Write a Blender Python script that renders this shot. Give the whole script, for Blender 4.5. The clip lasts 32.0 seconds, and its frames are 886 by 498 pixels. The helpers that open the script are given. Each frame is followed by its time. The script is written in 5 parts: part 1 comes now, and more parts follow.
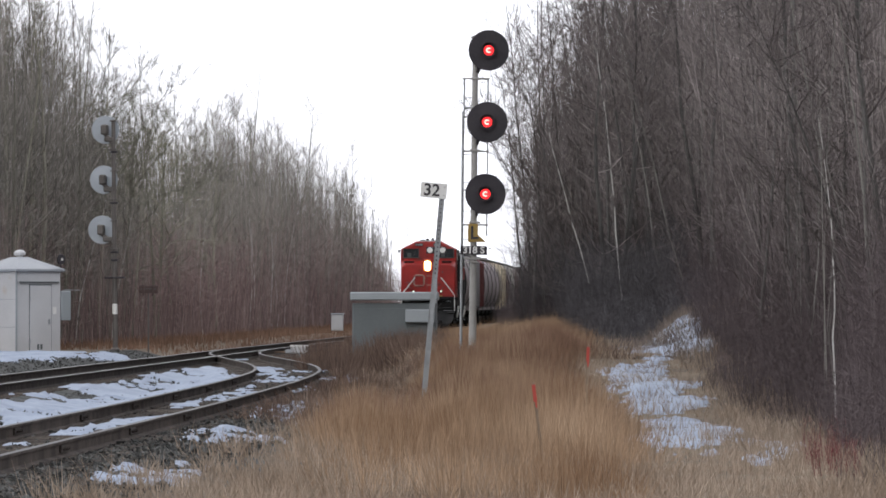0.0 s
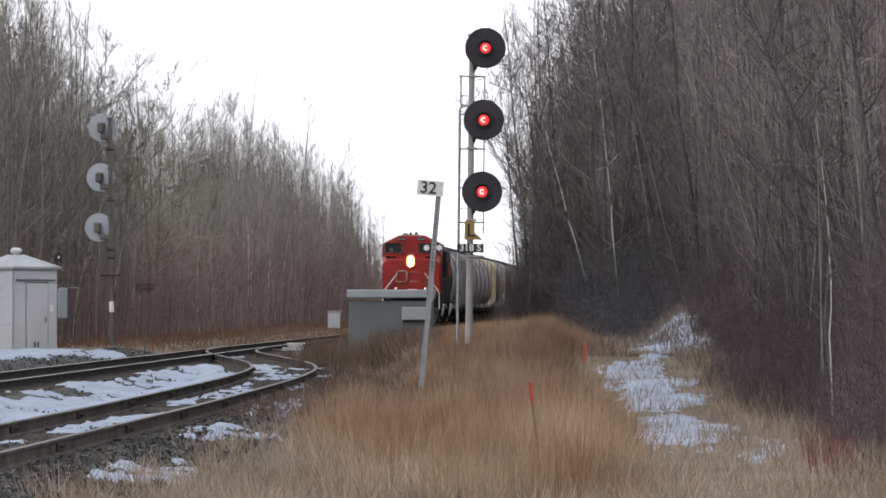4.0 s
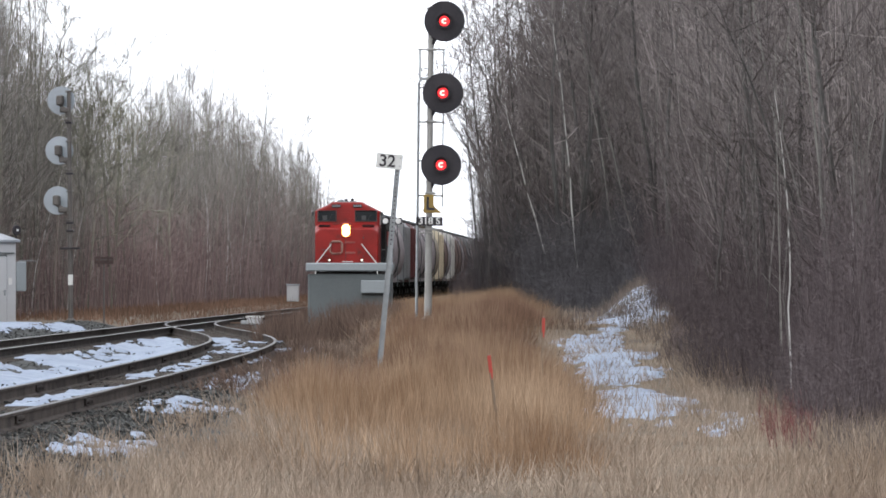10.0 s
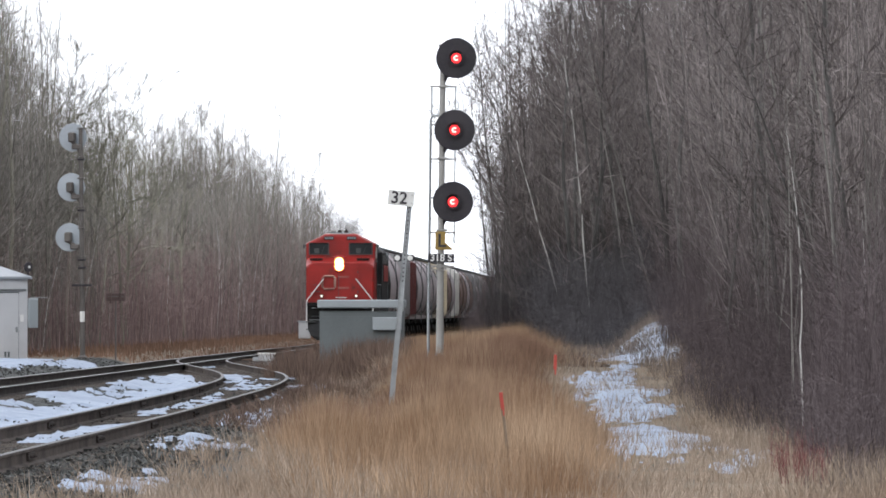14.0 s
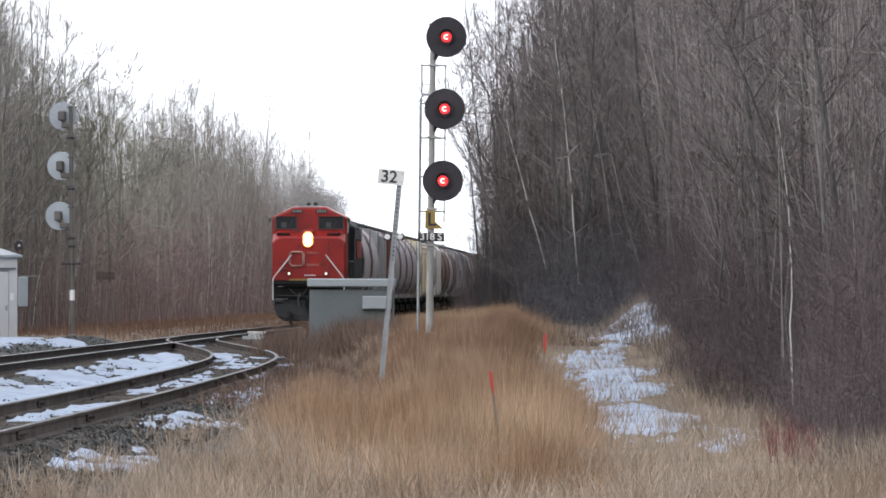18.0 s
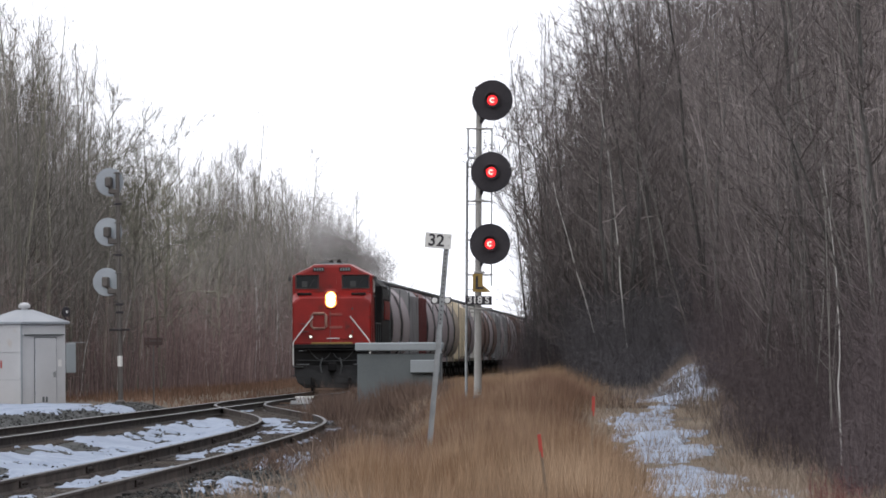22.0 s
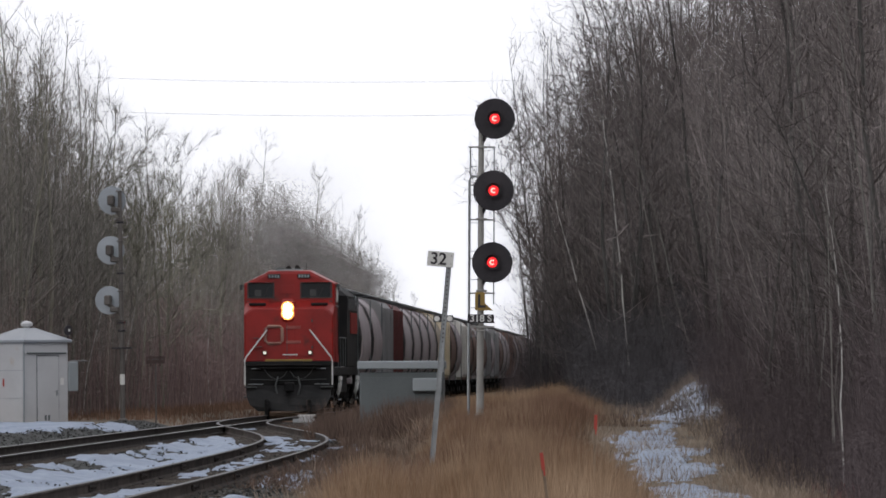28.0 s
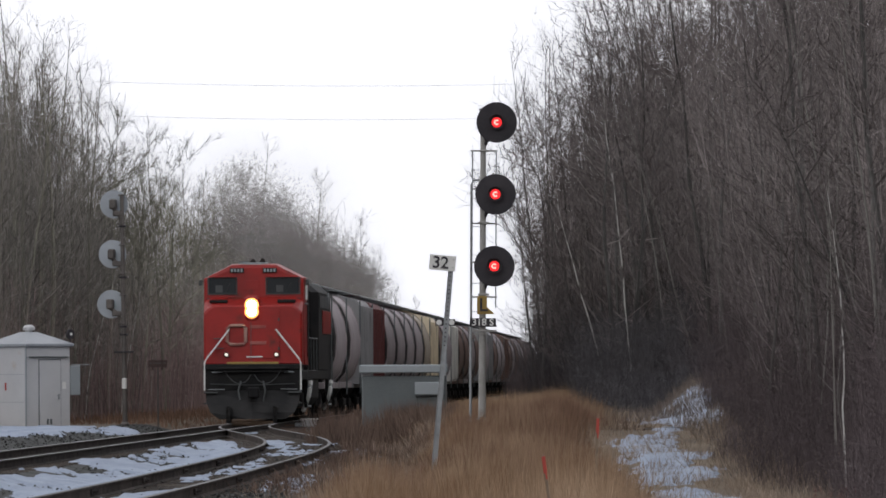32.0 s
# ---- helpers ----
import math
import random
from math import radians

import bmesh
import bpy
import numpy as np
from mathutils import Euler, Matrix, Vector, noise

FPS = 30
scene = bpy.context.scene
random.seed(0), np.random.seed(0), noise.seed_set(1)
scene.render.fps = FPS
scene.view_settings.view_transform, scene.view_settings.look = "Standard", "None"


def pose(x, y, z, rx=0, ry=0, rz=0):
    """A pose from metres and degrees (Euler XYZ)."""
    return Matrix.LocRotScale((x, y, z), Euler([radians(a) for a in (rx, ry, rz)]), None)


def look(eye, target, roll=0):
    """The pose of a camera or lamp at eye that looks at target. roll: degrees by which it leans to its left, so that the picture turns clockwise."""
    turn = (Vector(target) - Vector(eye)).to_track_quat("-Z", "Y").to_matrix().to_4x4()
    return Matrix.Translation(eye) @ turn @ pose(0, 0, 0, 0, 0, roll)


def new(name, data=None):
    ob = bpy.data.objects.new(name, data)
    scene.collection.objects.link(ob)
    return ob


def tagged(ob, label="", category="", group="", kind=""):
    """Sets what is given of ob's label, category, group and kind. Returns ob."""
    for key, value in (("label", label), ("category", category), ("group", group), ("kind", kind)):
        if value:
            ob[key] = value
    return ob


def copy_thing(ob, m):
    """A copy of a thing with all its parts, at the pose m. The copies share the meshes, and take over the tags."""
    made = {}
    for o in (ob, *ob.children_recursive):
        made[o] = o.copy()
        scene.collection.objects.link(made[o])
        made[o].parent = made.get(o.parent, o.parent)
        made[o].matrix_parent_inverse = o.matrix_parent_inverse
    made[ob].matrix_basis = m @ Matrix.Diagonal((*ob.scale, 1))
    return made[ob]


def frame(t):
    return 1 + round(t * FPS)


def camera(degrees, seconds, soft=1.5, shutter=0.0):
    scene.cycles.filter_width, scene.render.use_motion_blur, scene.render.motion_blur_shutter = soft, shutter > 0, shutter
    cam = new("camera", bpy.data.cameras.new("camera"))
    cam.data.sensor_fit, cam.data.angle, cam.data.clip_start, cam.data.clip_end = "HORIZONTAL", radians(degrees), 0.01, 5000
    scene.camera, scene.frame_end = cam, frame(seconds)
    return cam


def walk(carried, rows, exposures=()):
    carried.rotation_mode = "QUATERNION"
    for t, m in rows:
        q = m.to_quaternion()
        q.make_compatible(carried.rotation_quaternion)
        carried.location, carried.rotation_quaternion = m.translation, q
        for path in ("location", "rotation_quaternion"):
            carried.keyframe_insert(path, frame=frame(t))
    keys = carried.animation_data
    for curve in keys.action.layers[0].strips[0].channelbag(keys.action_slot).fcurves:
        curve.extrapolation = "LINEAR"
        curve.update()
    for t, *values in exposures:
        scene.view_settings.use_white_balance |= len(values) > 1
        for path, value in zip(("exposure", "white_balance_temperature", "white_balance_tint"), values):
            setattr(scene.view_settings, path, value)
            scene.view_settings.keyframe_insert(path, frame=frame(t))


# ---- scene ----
# The camera stands on the ground beside the line and pans by hand with a long lens.
# y runs along the main track, away from the camera; z = 0 is the top of the rails.
F_ROWS = [
    (0, 1.4899, 0.3516, 0), (0.5, 1.4225, 0.3184, -0.008), (1, 1.3672, 0.2822, -0.027), (1.5, 1.3853, 0.3159, -0.079),
    (2, 1.3974, 0.3306, -0.025), (2.5, 1.4134, 0.3003, -0.016), (4.5, 1.4736, 0.3418, 0.014), (5, 1.3992, 0.1988, 0.061),
    (5.5, 1.3752, 0.1498, 0.077), (6, 1.4025, 0.142, 0.014), (6.5, 1.3479, 0.1841, 0.004), (7, 1.2831, 0.1611, -0.009),
    (7.5, 1.2713, 0.1692, 0.047), (8, 1.2064, 0.0905, 0.015), (8.5, 1.1314, 0.0334, 0.008), (9, 1.2153, 0.0582, -0.011),
    (9.5, 1.1882, 0.078, 0.008), (10, 1.1794, 0.148, -0.014), (10.5, 1.1856, 0.1683, -0.034), (11, 1.1417, 0.2227, -0.061),
    (11.5, 1.2017, 0.2698, -0.005), (12, 1.1805, 0.3224, -0.043), (12.5, 1.1858, 0.2888, -0.015), (13, 1.295, 0.33, 0.018),
    (13.5, 1.2676, 0.3959, -0.018), (15.5, 1.2625, 0.4138, -0.053), (16, 1.2321, 0.4282, -0.098), (16.5, 1.2867, 0.4698, -0.092),
    (17, 1.2443, 0.4403, -0.095), (17.5, 1.1786, 0.3032, -0.013), (18, 1.1909, 0.2585, -0.074), (18.5, 1.1267, 0.256, 0.001),
    (19, 1.102, 0.1988, -0.078), (19.5, 1.1954, 0.1943, -0.007), (20, 1.0986, 0.2298, 0), (20.5, 1.2361, 0.2463, -0.057),
    (21, 1.2354, 0.4092, 0.305), (21.5, 1.4595, 0.5556, 0.383), (22, 1.5253, 0.7029, 0.341), (22.5, 1.5523, 0.8073, 0.325),
    (23, 1.5297, 0.8442, 0.384), (23.5, 1.5424, 0.8302, 0.411), (24, 1.5425, 0.8248, 0.383), (24.5, 1.5414, 0.8254, 0.326),
    (25, 1.5365, 0.8167, 0.387), (25.5, 1.5433, 0.8221, 0.354), (27.5, 1.5425, 0.8308, 0.388), (28, 1.5414, 0.8315, 0.331),
    (28.5, 1.5371, 0.8308, 0.398), (29, 1.5428, 0.8335, 0.305), (29.5, 1.5527, 0.8537, 0.301), (30, 1.548, 0.8376, 0.348),
    (30.5, 1.5485, 0.839, 0.384), (31, 1.5474, 0.8443, 0.306), (31.5, 1.5487, 0.8443, 0.338), (32, 1.5559, 0.8579, 0.356),
]
cam = camera(6.19, 32.0, soft=1.7)
walk(cam, [(t, pose(0, 0, 1.55, 90 + pitch, roll, yaw)) for t, yaw, pitch, roll in F_ROWS],
     [(0, 0.0, 6480, 10), (6, 0.03, 6480, 10), (7.2, 0.04, 6450, 9), (8.2, 0.1, 6420, 9), (9, 0.36, 6350, 8), (13, 0.38, 6350, 8), (17, 0.4, 6320, 8.5), (21.1, 0.38, 6350, 9),
      (21.9, 0.08, 6420, 10), (22.6, -0.5, 6500, 10), (32, -0.5, 6500, 10)])

# ---- light: a bright overcast sky and a very soft sun ----
world = bpy.data.worlds.new("overcast")
scene.world = world
world.use_nodes = True
wn = world.node_tree.nodes
sky = wn.new("ShaderNodeTexSky")
sky.sky_type, sky.sun_disc = "NISHITA", False
sky.sun_elevation, sky.sun_rotation = radians(28), radians(-70)
sky.air_density, sky.dust_density = 1.0, 4.0
grey = wn.new("ShaderNodeHueSaturation")
grey.inputs["Saturation"].default_value = 0.12
veil = wn.new("ShaderNodeMix")
veil.data_type = "RGBA"
veil.inputs["Factor"].default_value = 0.8
veil.inputs["B"].default_value = (13.35, 13.5, 14.4, 1)
wl = world.node_tree.links
wl.new(sky.outputs["Color"], grey.inputs["Color"])
wl.new(grey.outputs["Color"], veil.inputs["A"])
wl.new(veil.outputs["Result"], wn["Background"].inputs["Color"])
wn["Background"].inputs["Strength"].default_value = 0.13
sun = new("sun", bpy.data.lights.new("sun", "SUN"))
sun.data.energy, sun.data.angle, sun.data.color = 0.5, radians(25), (1.0, 0.95, 0.88)
sun.matrix_basis = look((-60, -40, 60), (0, 100, 0))


# ---- materials ----
def material(name, base, second=None, scale=4.0, rough=0.8, metal=0.0, bump=0.2, detail=40.0, per_object=0.0, per_island=0.0,
             stretch=(1, 1, 1), spots=None, contrast=(0.35, 0.65), spec=0.5):
    """Two-scale noise between two colours, fine bump, optional variation per object or per loose piece."""
    m = bpy.data.materials.new(name)
    m.use_nodes = True
    n, l = m.node_tree.nodes, m.node_tree.links
    b = n["Principled BSDF"]
    b.inputs["Roughness"].default_value, b.inputs["Metallic"].default_value = rough, metal
    b.inputs["Specular IOR Level"].default_value = spec
    second = second or tuple(c * 0.7 for c in base)
    co = n.new("ShaderNodeTexCoord")
    mp = n.new("ShaderNodeMapping")
    mp.inputs["Scale"].default_value = stretch
    l.new(co.outputs["Object"], mp.inputs["Vector"])
    big, fine = n.new("ShaderNodeTexNoise"), n.new("ShaderNodeTexNoise")
    big.inputs["Scale"].default_value, big.inputs["Detail"].default_value = scale, 6
    fine.inputs["Scale"].default_value, fine.inputs["Detail"].default_value = detail, 4
    for t in (big, fine):
        l.new(mp.outputs["Vector"], t.inputs["Vector"])
    ramp = n.new("ShaderNodeValToRGB")
    ramp.color_ramp.elements[0].position, ramp.color_ramp.elements[1].position = contrast
    ramp.color_ramp.elements[0].color, ramp.color_ramp.elements[1].color = (*base, 1), (*second, 1)
    add = n.new("ShaderNodeMath")
    add.operation = "MULTIPLY_ADD"
    add.inputs[1].default_value = 0.4
    l.new(fine.outputs["Fac"], add.inputs[0])
    half = n.new("ShaderNodeMath")
    half.operation = "MULTIPLY_ADD"
    half.inputs[1].default_value, half.inputs[2].default_value = 0.9, -0.15
    l.new(big.outputs["Fac"], half.inputs[0])
    l.new(half.outputs[0], add.inputs[2])
    l.new(add.outputs[0], ramp.inputs["Fac"])
    colour = ramp.outputs["Color"]
    if spots:
        sp = n.new("ShaderNodeTexNoise")
        sp.inputs["Scale"].default_value, sp.inputs["Detail"].default_value = spots[1], 5
        l.new(co.outputs["Object"], sp.inputs["Vector"])
        sr = n.new("ShaderNodeMapRange")
        sr.inputs["From Min"].default_value, sr.inputs["From Max"].default_value = spots[2], spots[2] + 0.08
        l.new(sp.outputs["Fac"], sr.inputs["Value"])
        mx = n.new("ShaderNodeMix")
        mx.data_type = "RGBA"
        l.new(sr.outputs["Result"], mx.inputs["Factor"])
        l.new(colour, mx.inputs["A"])
        mx.inputs["B"].default_value = (*spots[0], 1)
        colour = mx.outputs["Result"]
    for amount, node, out in ((per_object, "ShaderNodeObjectInfo", "Random"), (per_island, "ShaderNodeNewGeometry", "Random Per Island")):
        if amount:
            r = n.new(node)
            mr = n.new("ShaderNodeMapRange")
            mr.inputs["To Min"].default_value, mr.inputs["To Max"].default_value = 1 - amount, 1 + amount
            l.new(r.outputs[out], mr.inputs["Value"])
            hs = n.new("ShaderNodeHueSaturation")
            l.new(mr.outputs["Result"], hs.inputs["Value"])
            l.new(colour, hs.inputs["Color"])
            colour = hs.outputs["Color"]
    l.new(colour, b.inputs["Base Color"])
    if bump:
        bp = n.new("ShaderNodeBump")
        bp.inputs["Strength"].default_value, bp.inputs["Distance"].default_value = bump, 0.02
        l.new(fine.outputs["Fac"], bp.inputs["Height"])
        l.new(bp.outputs["Normal"], b.inputs["Normal"])
    return m


def glow(name, colour, strength):
    m = bpy.data.materials.new(name)
    m.use_nodes = True
    b = m.node_tree.nodes["Principled BSDF"]
    b.inputs["Base Color"].default_value = (*colour, 1)
    b.inputs["Emission Color"].default_value = (*colour, 1)
    b.inputs["Emission Strength"].default_value = strength
    return m


def thin_smoke(name, colour, clear):
    m = bpy.data.materials.new(name)
    m.use_nodes = True
    n, l = m.node_tree.nodes, m.node_tree.links
    b = n["Principled BSDF"]
    b.inputs["Base Color"].default_value, b.inputs["Roughness"].default_value = (*colour, 1), 1.0
    b.inputs["Specular IOR Level"].default_value = 0.0
    b.inputs["Alpha"].default_value = 1 - clear
    # soot lets light through: lit alike on both sides
    glim, through_it, both = n.new("ShaderNodeBsdfTranslucent"), n.new("ShaderNodeBsdfTransparent"), n.new("ShaderNodeMixShader")
    glim.inputs["Color"].default_value = (*colour, 1)
    veiled = n.new("ShaderNodeMixShader")
    veiled.inputs["Fac"].default_value = 1 - clear
    l.new(through_it.outputs["BSDF"], veiled.inputs[1])
    l.new(glim.outputs["BSDF"], veiled.inputs[2])
    both.inputs["Fac"].default_value = 0.5
    l.new(b.outputs["BSDF"], both.inputs[1])
    l.new(veiled.outputs["Shader"], both.inputs[2])
    l.new(both.outputs["Shader"], n["Material Output"].inputs["Surface"])
    return m


M = {}
M["soil"] = material("dry_soil", (0.085, 0.0663, 0.0493), (0.162, 0.128, 0.0935), 0.25, 0.95, bump=0.5, detail=9, spec=0.12)
M["ballast"] = material("ballast", (0.0217, 0.0229, 0.0223), (0.0651, 0.0663, 0.0639), 0.9, 0.9, bump=0.8, detail=14, spec=0.12)
M["stones"] = material("ballast_stones", (0.028, 0.029, 0.028), (0.088, 0.088, 0.085), 2, 0.85, bump=0.3, per_island=0.55, spec=0.12)
M["snow"] = material("old_snow", (0.15, 0.187, 0.255), (0.23, 0.275, 0.35), 1.2, 0.7, bump=0.4, detail=8)
M["railside"] = material("rail_rust", (0.022, 0.019, 0.018), (0.05, 0.042, 0.038), 1.5, 0.85, bump=0.2, spec=0.06)
M["sidingside"] = material("siding_rust", (0.03, 0.025, 0.023), (0.07, 0.058, 0.051), 1.2, 0.85, bump=0.2, spec=0.06)
M["sidinghead"] = material("siding_head", (0.065, 0.063, 0.064), (0.15, 0.147, 0.147), 0.3, 0.6, 0.0, bump=0.0, stretch=(1, 0.1, 1), spec=0.1)
M["railtop"] = material("rail_head", (0.08, 0.077, 0.075), (0.16, 0.155, 0.15), 0.5, 0.45, 0.3, bump=0.0, stretch=(1, 0.12, 1), spec=0.15)
M["tie"] = material("old_tie", (0.03, 0.0252, 0.0216), (0.072, 0.06, 0.051), 2, 0.9, bump=0.4, per_island=0.3, spec=0.12)
M["grass"] = material("dry_grass", (0.182, 0.113, 0.068), (0.34, 0.242, 0.162), 0.42, 0.9, bump=0, detail=2.2, per_island=0.35, stretch=(1.1, 0.16, 0.4), contrast=(0.38, 0.66), spec=0.12)
M["palegrass"] = material("pale_grass", (0.20, 0.15, 0.112), (0.305, 0.246, 0.192), 0.6, 0.9, bump=0, detail=3, per_island=0.4, stretch=(1.1, 0.16, 0.6), spec=0.12)
M["bark"] = material("aspen_bark", (0.12, 0.116, 0.09), (0.23, 0.222, 0.178), 1.2, 0.9, bump=0.4, detail=14, per_object=0.3, stretch=(1, 1, 0.4), spec=0.12)
# The right wood's shade is painted into this darker copy of the bark.
M["shadebark"] = material("shaded_bark", (0.055, 0.052, 0.05), (0.12, 0.115, 0.11), 1.2, 0.9, bump=0.4, detail=14, per_object=0.4, stretch=(1, 1, 0.4), spec=0.12)
M["weeds"] = material("red_brown_weeds", (0.125, 0.074, 0.05), (0.205, 0.13, 0.092), 0.6, 0.9, bump=0, detail=2.5, per_island=0.35, stretch=(1.1, 0.16, 0.6), spec=0.12)
M["darkweeds"] = material("dark_brown_weeds", (0.07, 0.047, 0.037), (0.13, 0.092, 0.073), 0.6, 0.9, bump=0, detail=2.5, per_island=0.4, stretch=(1.1, 0.16, 0.6), spec=0.12)
M["birch"] = material("birch_bark", (0.33, 0.32, 0.303), (0.47, 0.455, 0.435), 1.0, 0.8, bump=0.2, detail=8, spots=((0.07, 0.06, 0.055), 1.9, 0.52))
# Right-hand twigs darkened by painted shade; the left twigs below lightened for haze.
M["shadetwig"] = material("shaded_twigs", (0.094, 0.081, 0.078), (0.174, 0.153, 0.149), 0.4, 0.9, bump=0, per_island=0.55, per_object=0.3, spec=0.12)
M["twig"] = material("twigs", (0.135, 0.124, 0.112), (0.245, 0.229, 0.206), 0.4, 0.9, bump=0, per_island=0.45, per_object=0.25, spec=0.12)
# Right-hand brush, far darker than the left: the wood's shade is painted in.
M["brush"] = material("shaded_red_brush", (0.05, 0.040, 0.041), (0.092, 0.075, 0.077), 0.22, 0.9, bump=0, per_island=0.55, spec=0.12)
M["dogwood"] = material("dogwood_stems", (0.075, 0.020, 0.022), (0.14, 0.040, 0.044), 0.6, 0.8, bump=0, per_island=0.4, spec=0.12)
# Haze over the far trunks is painted in by lifting this colour.
M["woods"] = material("deep_woods", (0.06, 0.054, 0.053), (0.112, 0.103, 0.10), 0.5, 1.0, bump=0.5, detail=5, stretch=(1, 1, 0.25), per_island=0.4, spec=0.12)
M["red"] = material("locomotive_red", (0.285, 0.015, 0.012), (0.19, 0.012, 0.010), 0.8, 0.42, bump=0.03, spots=((0.12, 0.018, 0.014), 1.3, 0.62), spec=0.3)
M["black"] = material("grimy_black", (0.007, 0.007, 0.0078), (0.021, 0.0195, 0.0185), 1.2, 0.7, bump=0.1, spec=0.15)
M["dark"] = material("dark_window", (0.012, 0.014, 0.016), (0.02, 0.022, 0.024), 1, 0.25, bump=0, spec=0.2)
M["white"] = material("white_paint", (0.629, 0.629, 0.612), (0.527, 0.518, 0.493), 1.4, 0.55, bump=0.05)
M["hut"] = material("hut_white", (0.43, 0.432, 0.44), (0.37, 0.372, 0.38), 0.9, 0.6, bump=0.05, spots=((0.36, 0.33, 0.30), 1.6, 0.66))
M["hutroof"] = material("hut_roof", (0.27, 0.285, 0.305), (0.22, 0.235, 0.255), 1.0, 0.5, bump=0.06, spots=((0.17, 0.165, 0.16), 1.8, 0.64))
M["boxgrey"] = material("case_grey", (0.108, 0.12, 0.123), (0.088, 0.099, 0.102), 0.9, 0.55, bump=0.05, spots=((0.07, 0.068, 0.064), 1.1, 0.62), spec=0.3)
M["lid"] = material("case_lid", (0.248, 0.273, 0.285), (0.211, 0.232, 0.242), 0.9, 0.45, bump=0.05)
M["galv"] = material("galvanised", (0.294, 0.308, 0.315), (0.21, 0.217, 0.224), 3, 0.45, 0.55, bump=0.08)
M["mast"] = material("mast_paint", (0.27, 0.262, 0.247), (0.195, 0.188, 0.176), 1.6, 0.6, bump=0.08)
M["disc"] = material("signal_black", (0.022, 0.02, 0.024), (0.04, 0.036, 0.04), 1.5, 0.7, bump=0.05, spec=0.25)
M["discback"] = material("disc_back", (0.3, 0.33, 0.36), (0.24, 0.265, 0.29), 1.3, 0.55, bump=0.05)
M["rust"] = material("rusty_steel", (0.13, 0.085, 0.06), (0.20, 0.14, 0.10), 2, 0.85, bump=0.2, spec=0.2)
M["yellow"] = material("plate_yellow", (0.26, 0.17, 0.035), (0.21, 0.135, 0.03), 2, 0.6, bump=0.03)
M["orange"] = material("marker_red", (0.36, 0.04, 0.025), (0.27, 0.03, 0.018), 2, 0.6, bump=0.05)
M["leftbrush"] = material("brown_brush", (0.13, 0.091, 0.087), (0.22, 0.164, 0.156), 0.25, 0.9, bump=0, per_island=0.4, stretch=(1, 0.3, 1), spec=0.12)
M["greyweeds"] = material("grey_weeds", (0.095, 0.075, 0.063), (0.165, 0.135, 0.114), 0.6, 0.9, bump=0, detail=2.5, per_island=0.4, stretch=(1.1, 0.16, 0.6), spec=0.12)
M["palebark"] = material("pale_bark", (0.105, 0.10, 0.093), (0.19, 0.182, 0.168), 1.2, 0.9, bump=0.3, detail=12, per_object=0.25, per_island=0.35, stretch=(1, 1, 0.4), spec=0.12)
M["darkmast"] = material("weathered_mast", (0.10, 0.09, 0.082), (0.06, 0.053, 0.049), 1.6, 0.7, bump=0.08)
M["worn"] = material("worn_emblem", (0.36, 0.24, 0.19), (0.19, 0.06, 0.05), 2.2, 0.6, bump=0.03)
M["hose"] = material("hose_rubber", (0.05, 0.055, 0.055), (0.03, 0.032, 0.032), 3.0, 0.6, bump=0.03)
M["plough"] = material("scuffed_plough", (0.008, 0.008, 0.0085), (0.022, 0.021, 0.0205), 1.4, 0.6, bump=0.1, spec=0.2)
M["faded"] = material("faded_emblem", (0.30, 0.085, 0.07), (0.21, 0.03, 0.026), 2.5, 0.6, bump=0.03)
# Shade in the hollow before the wood, painted as dark blue-grey brush.
M["shadebrush"] = material("shaded_hollow_brush", (0.034, 0.032, 0.034), (0.072, 0.068, 0.072), 0.3, 0.9, bump=0, per_island=0.6, spec=0.12)
M["stake"] = material("raw_stake", (0.13, 0.095, 0.065), (0.19, 0.14, 0.10), 3, 0.9, bump=0.2)
M["signback"] = material("sign_back", (0.04, 0.024, 0.022), (0.07, 0.044, 0.04), 3, 0.8, bump=0.1)
M["smoke"] = thin_smoke("exhaust_soot", (0.235, 0.22, 0.21), 0.6)
M["thinsmoke"] = thin_smoke("thin_exhaust", (0.52, 0.505, 0.495), 0.72)
M["redlamp"] = glow("red_lens", (1.0, 0.02, 0.025), 1.25)
M["redcore"] = glow("red_lens_core", (1.0, 0.42, 0.36), 1.7)
M["headlamp"] = glow("headlamp_lens", (1.0, 0.80, 0.48), 40.0)
# Amber glare round the headlamps, made as a glowing ring.
M["lampglare"] = glow("headlamp_glare", (1.0, 0.42, 0.12), 2.2)
M["ditch"] = glow("ditch_lens", (1.0, 0.93, 0.80), 0.7)


def car_paint(name, base):
    return material(name, base, tuple(c * 0.72 for c in base), 0.5, 0.65, bump=0.05, spots=(tuple(c * 0.4 + 0.03 for c in base), 0.9, 0.62))


PAINT = {"grey": car_paint("car_grey", (0.35, 0.303, 0.312)), "pale": car_paint("car_pale_grey", (0.27, 0.265, 0.27)),
         "maroon": car_paint("car_maroon", (0.135, 0.036, 0.034)), "tan": car_paint("car_tan", (0.38, 0.32, 0.25)),
         "cream": car_paint("car_cream", (0.72, 0.62, 0.45)), "rust": car_paint("car_orange_brown", (0.42, 0.17, 0.09)),
         "white": car_paint("car_white", (0.62, 0.60, 0.56)), "brown": car_paint("car_brown", (0.15, 0.085, 0.065))}


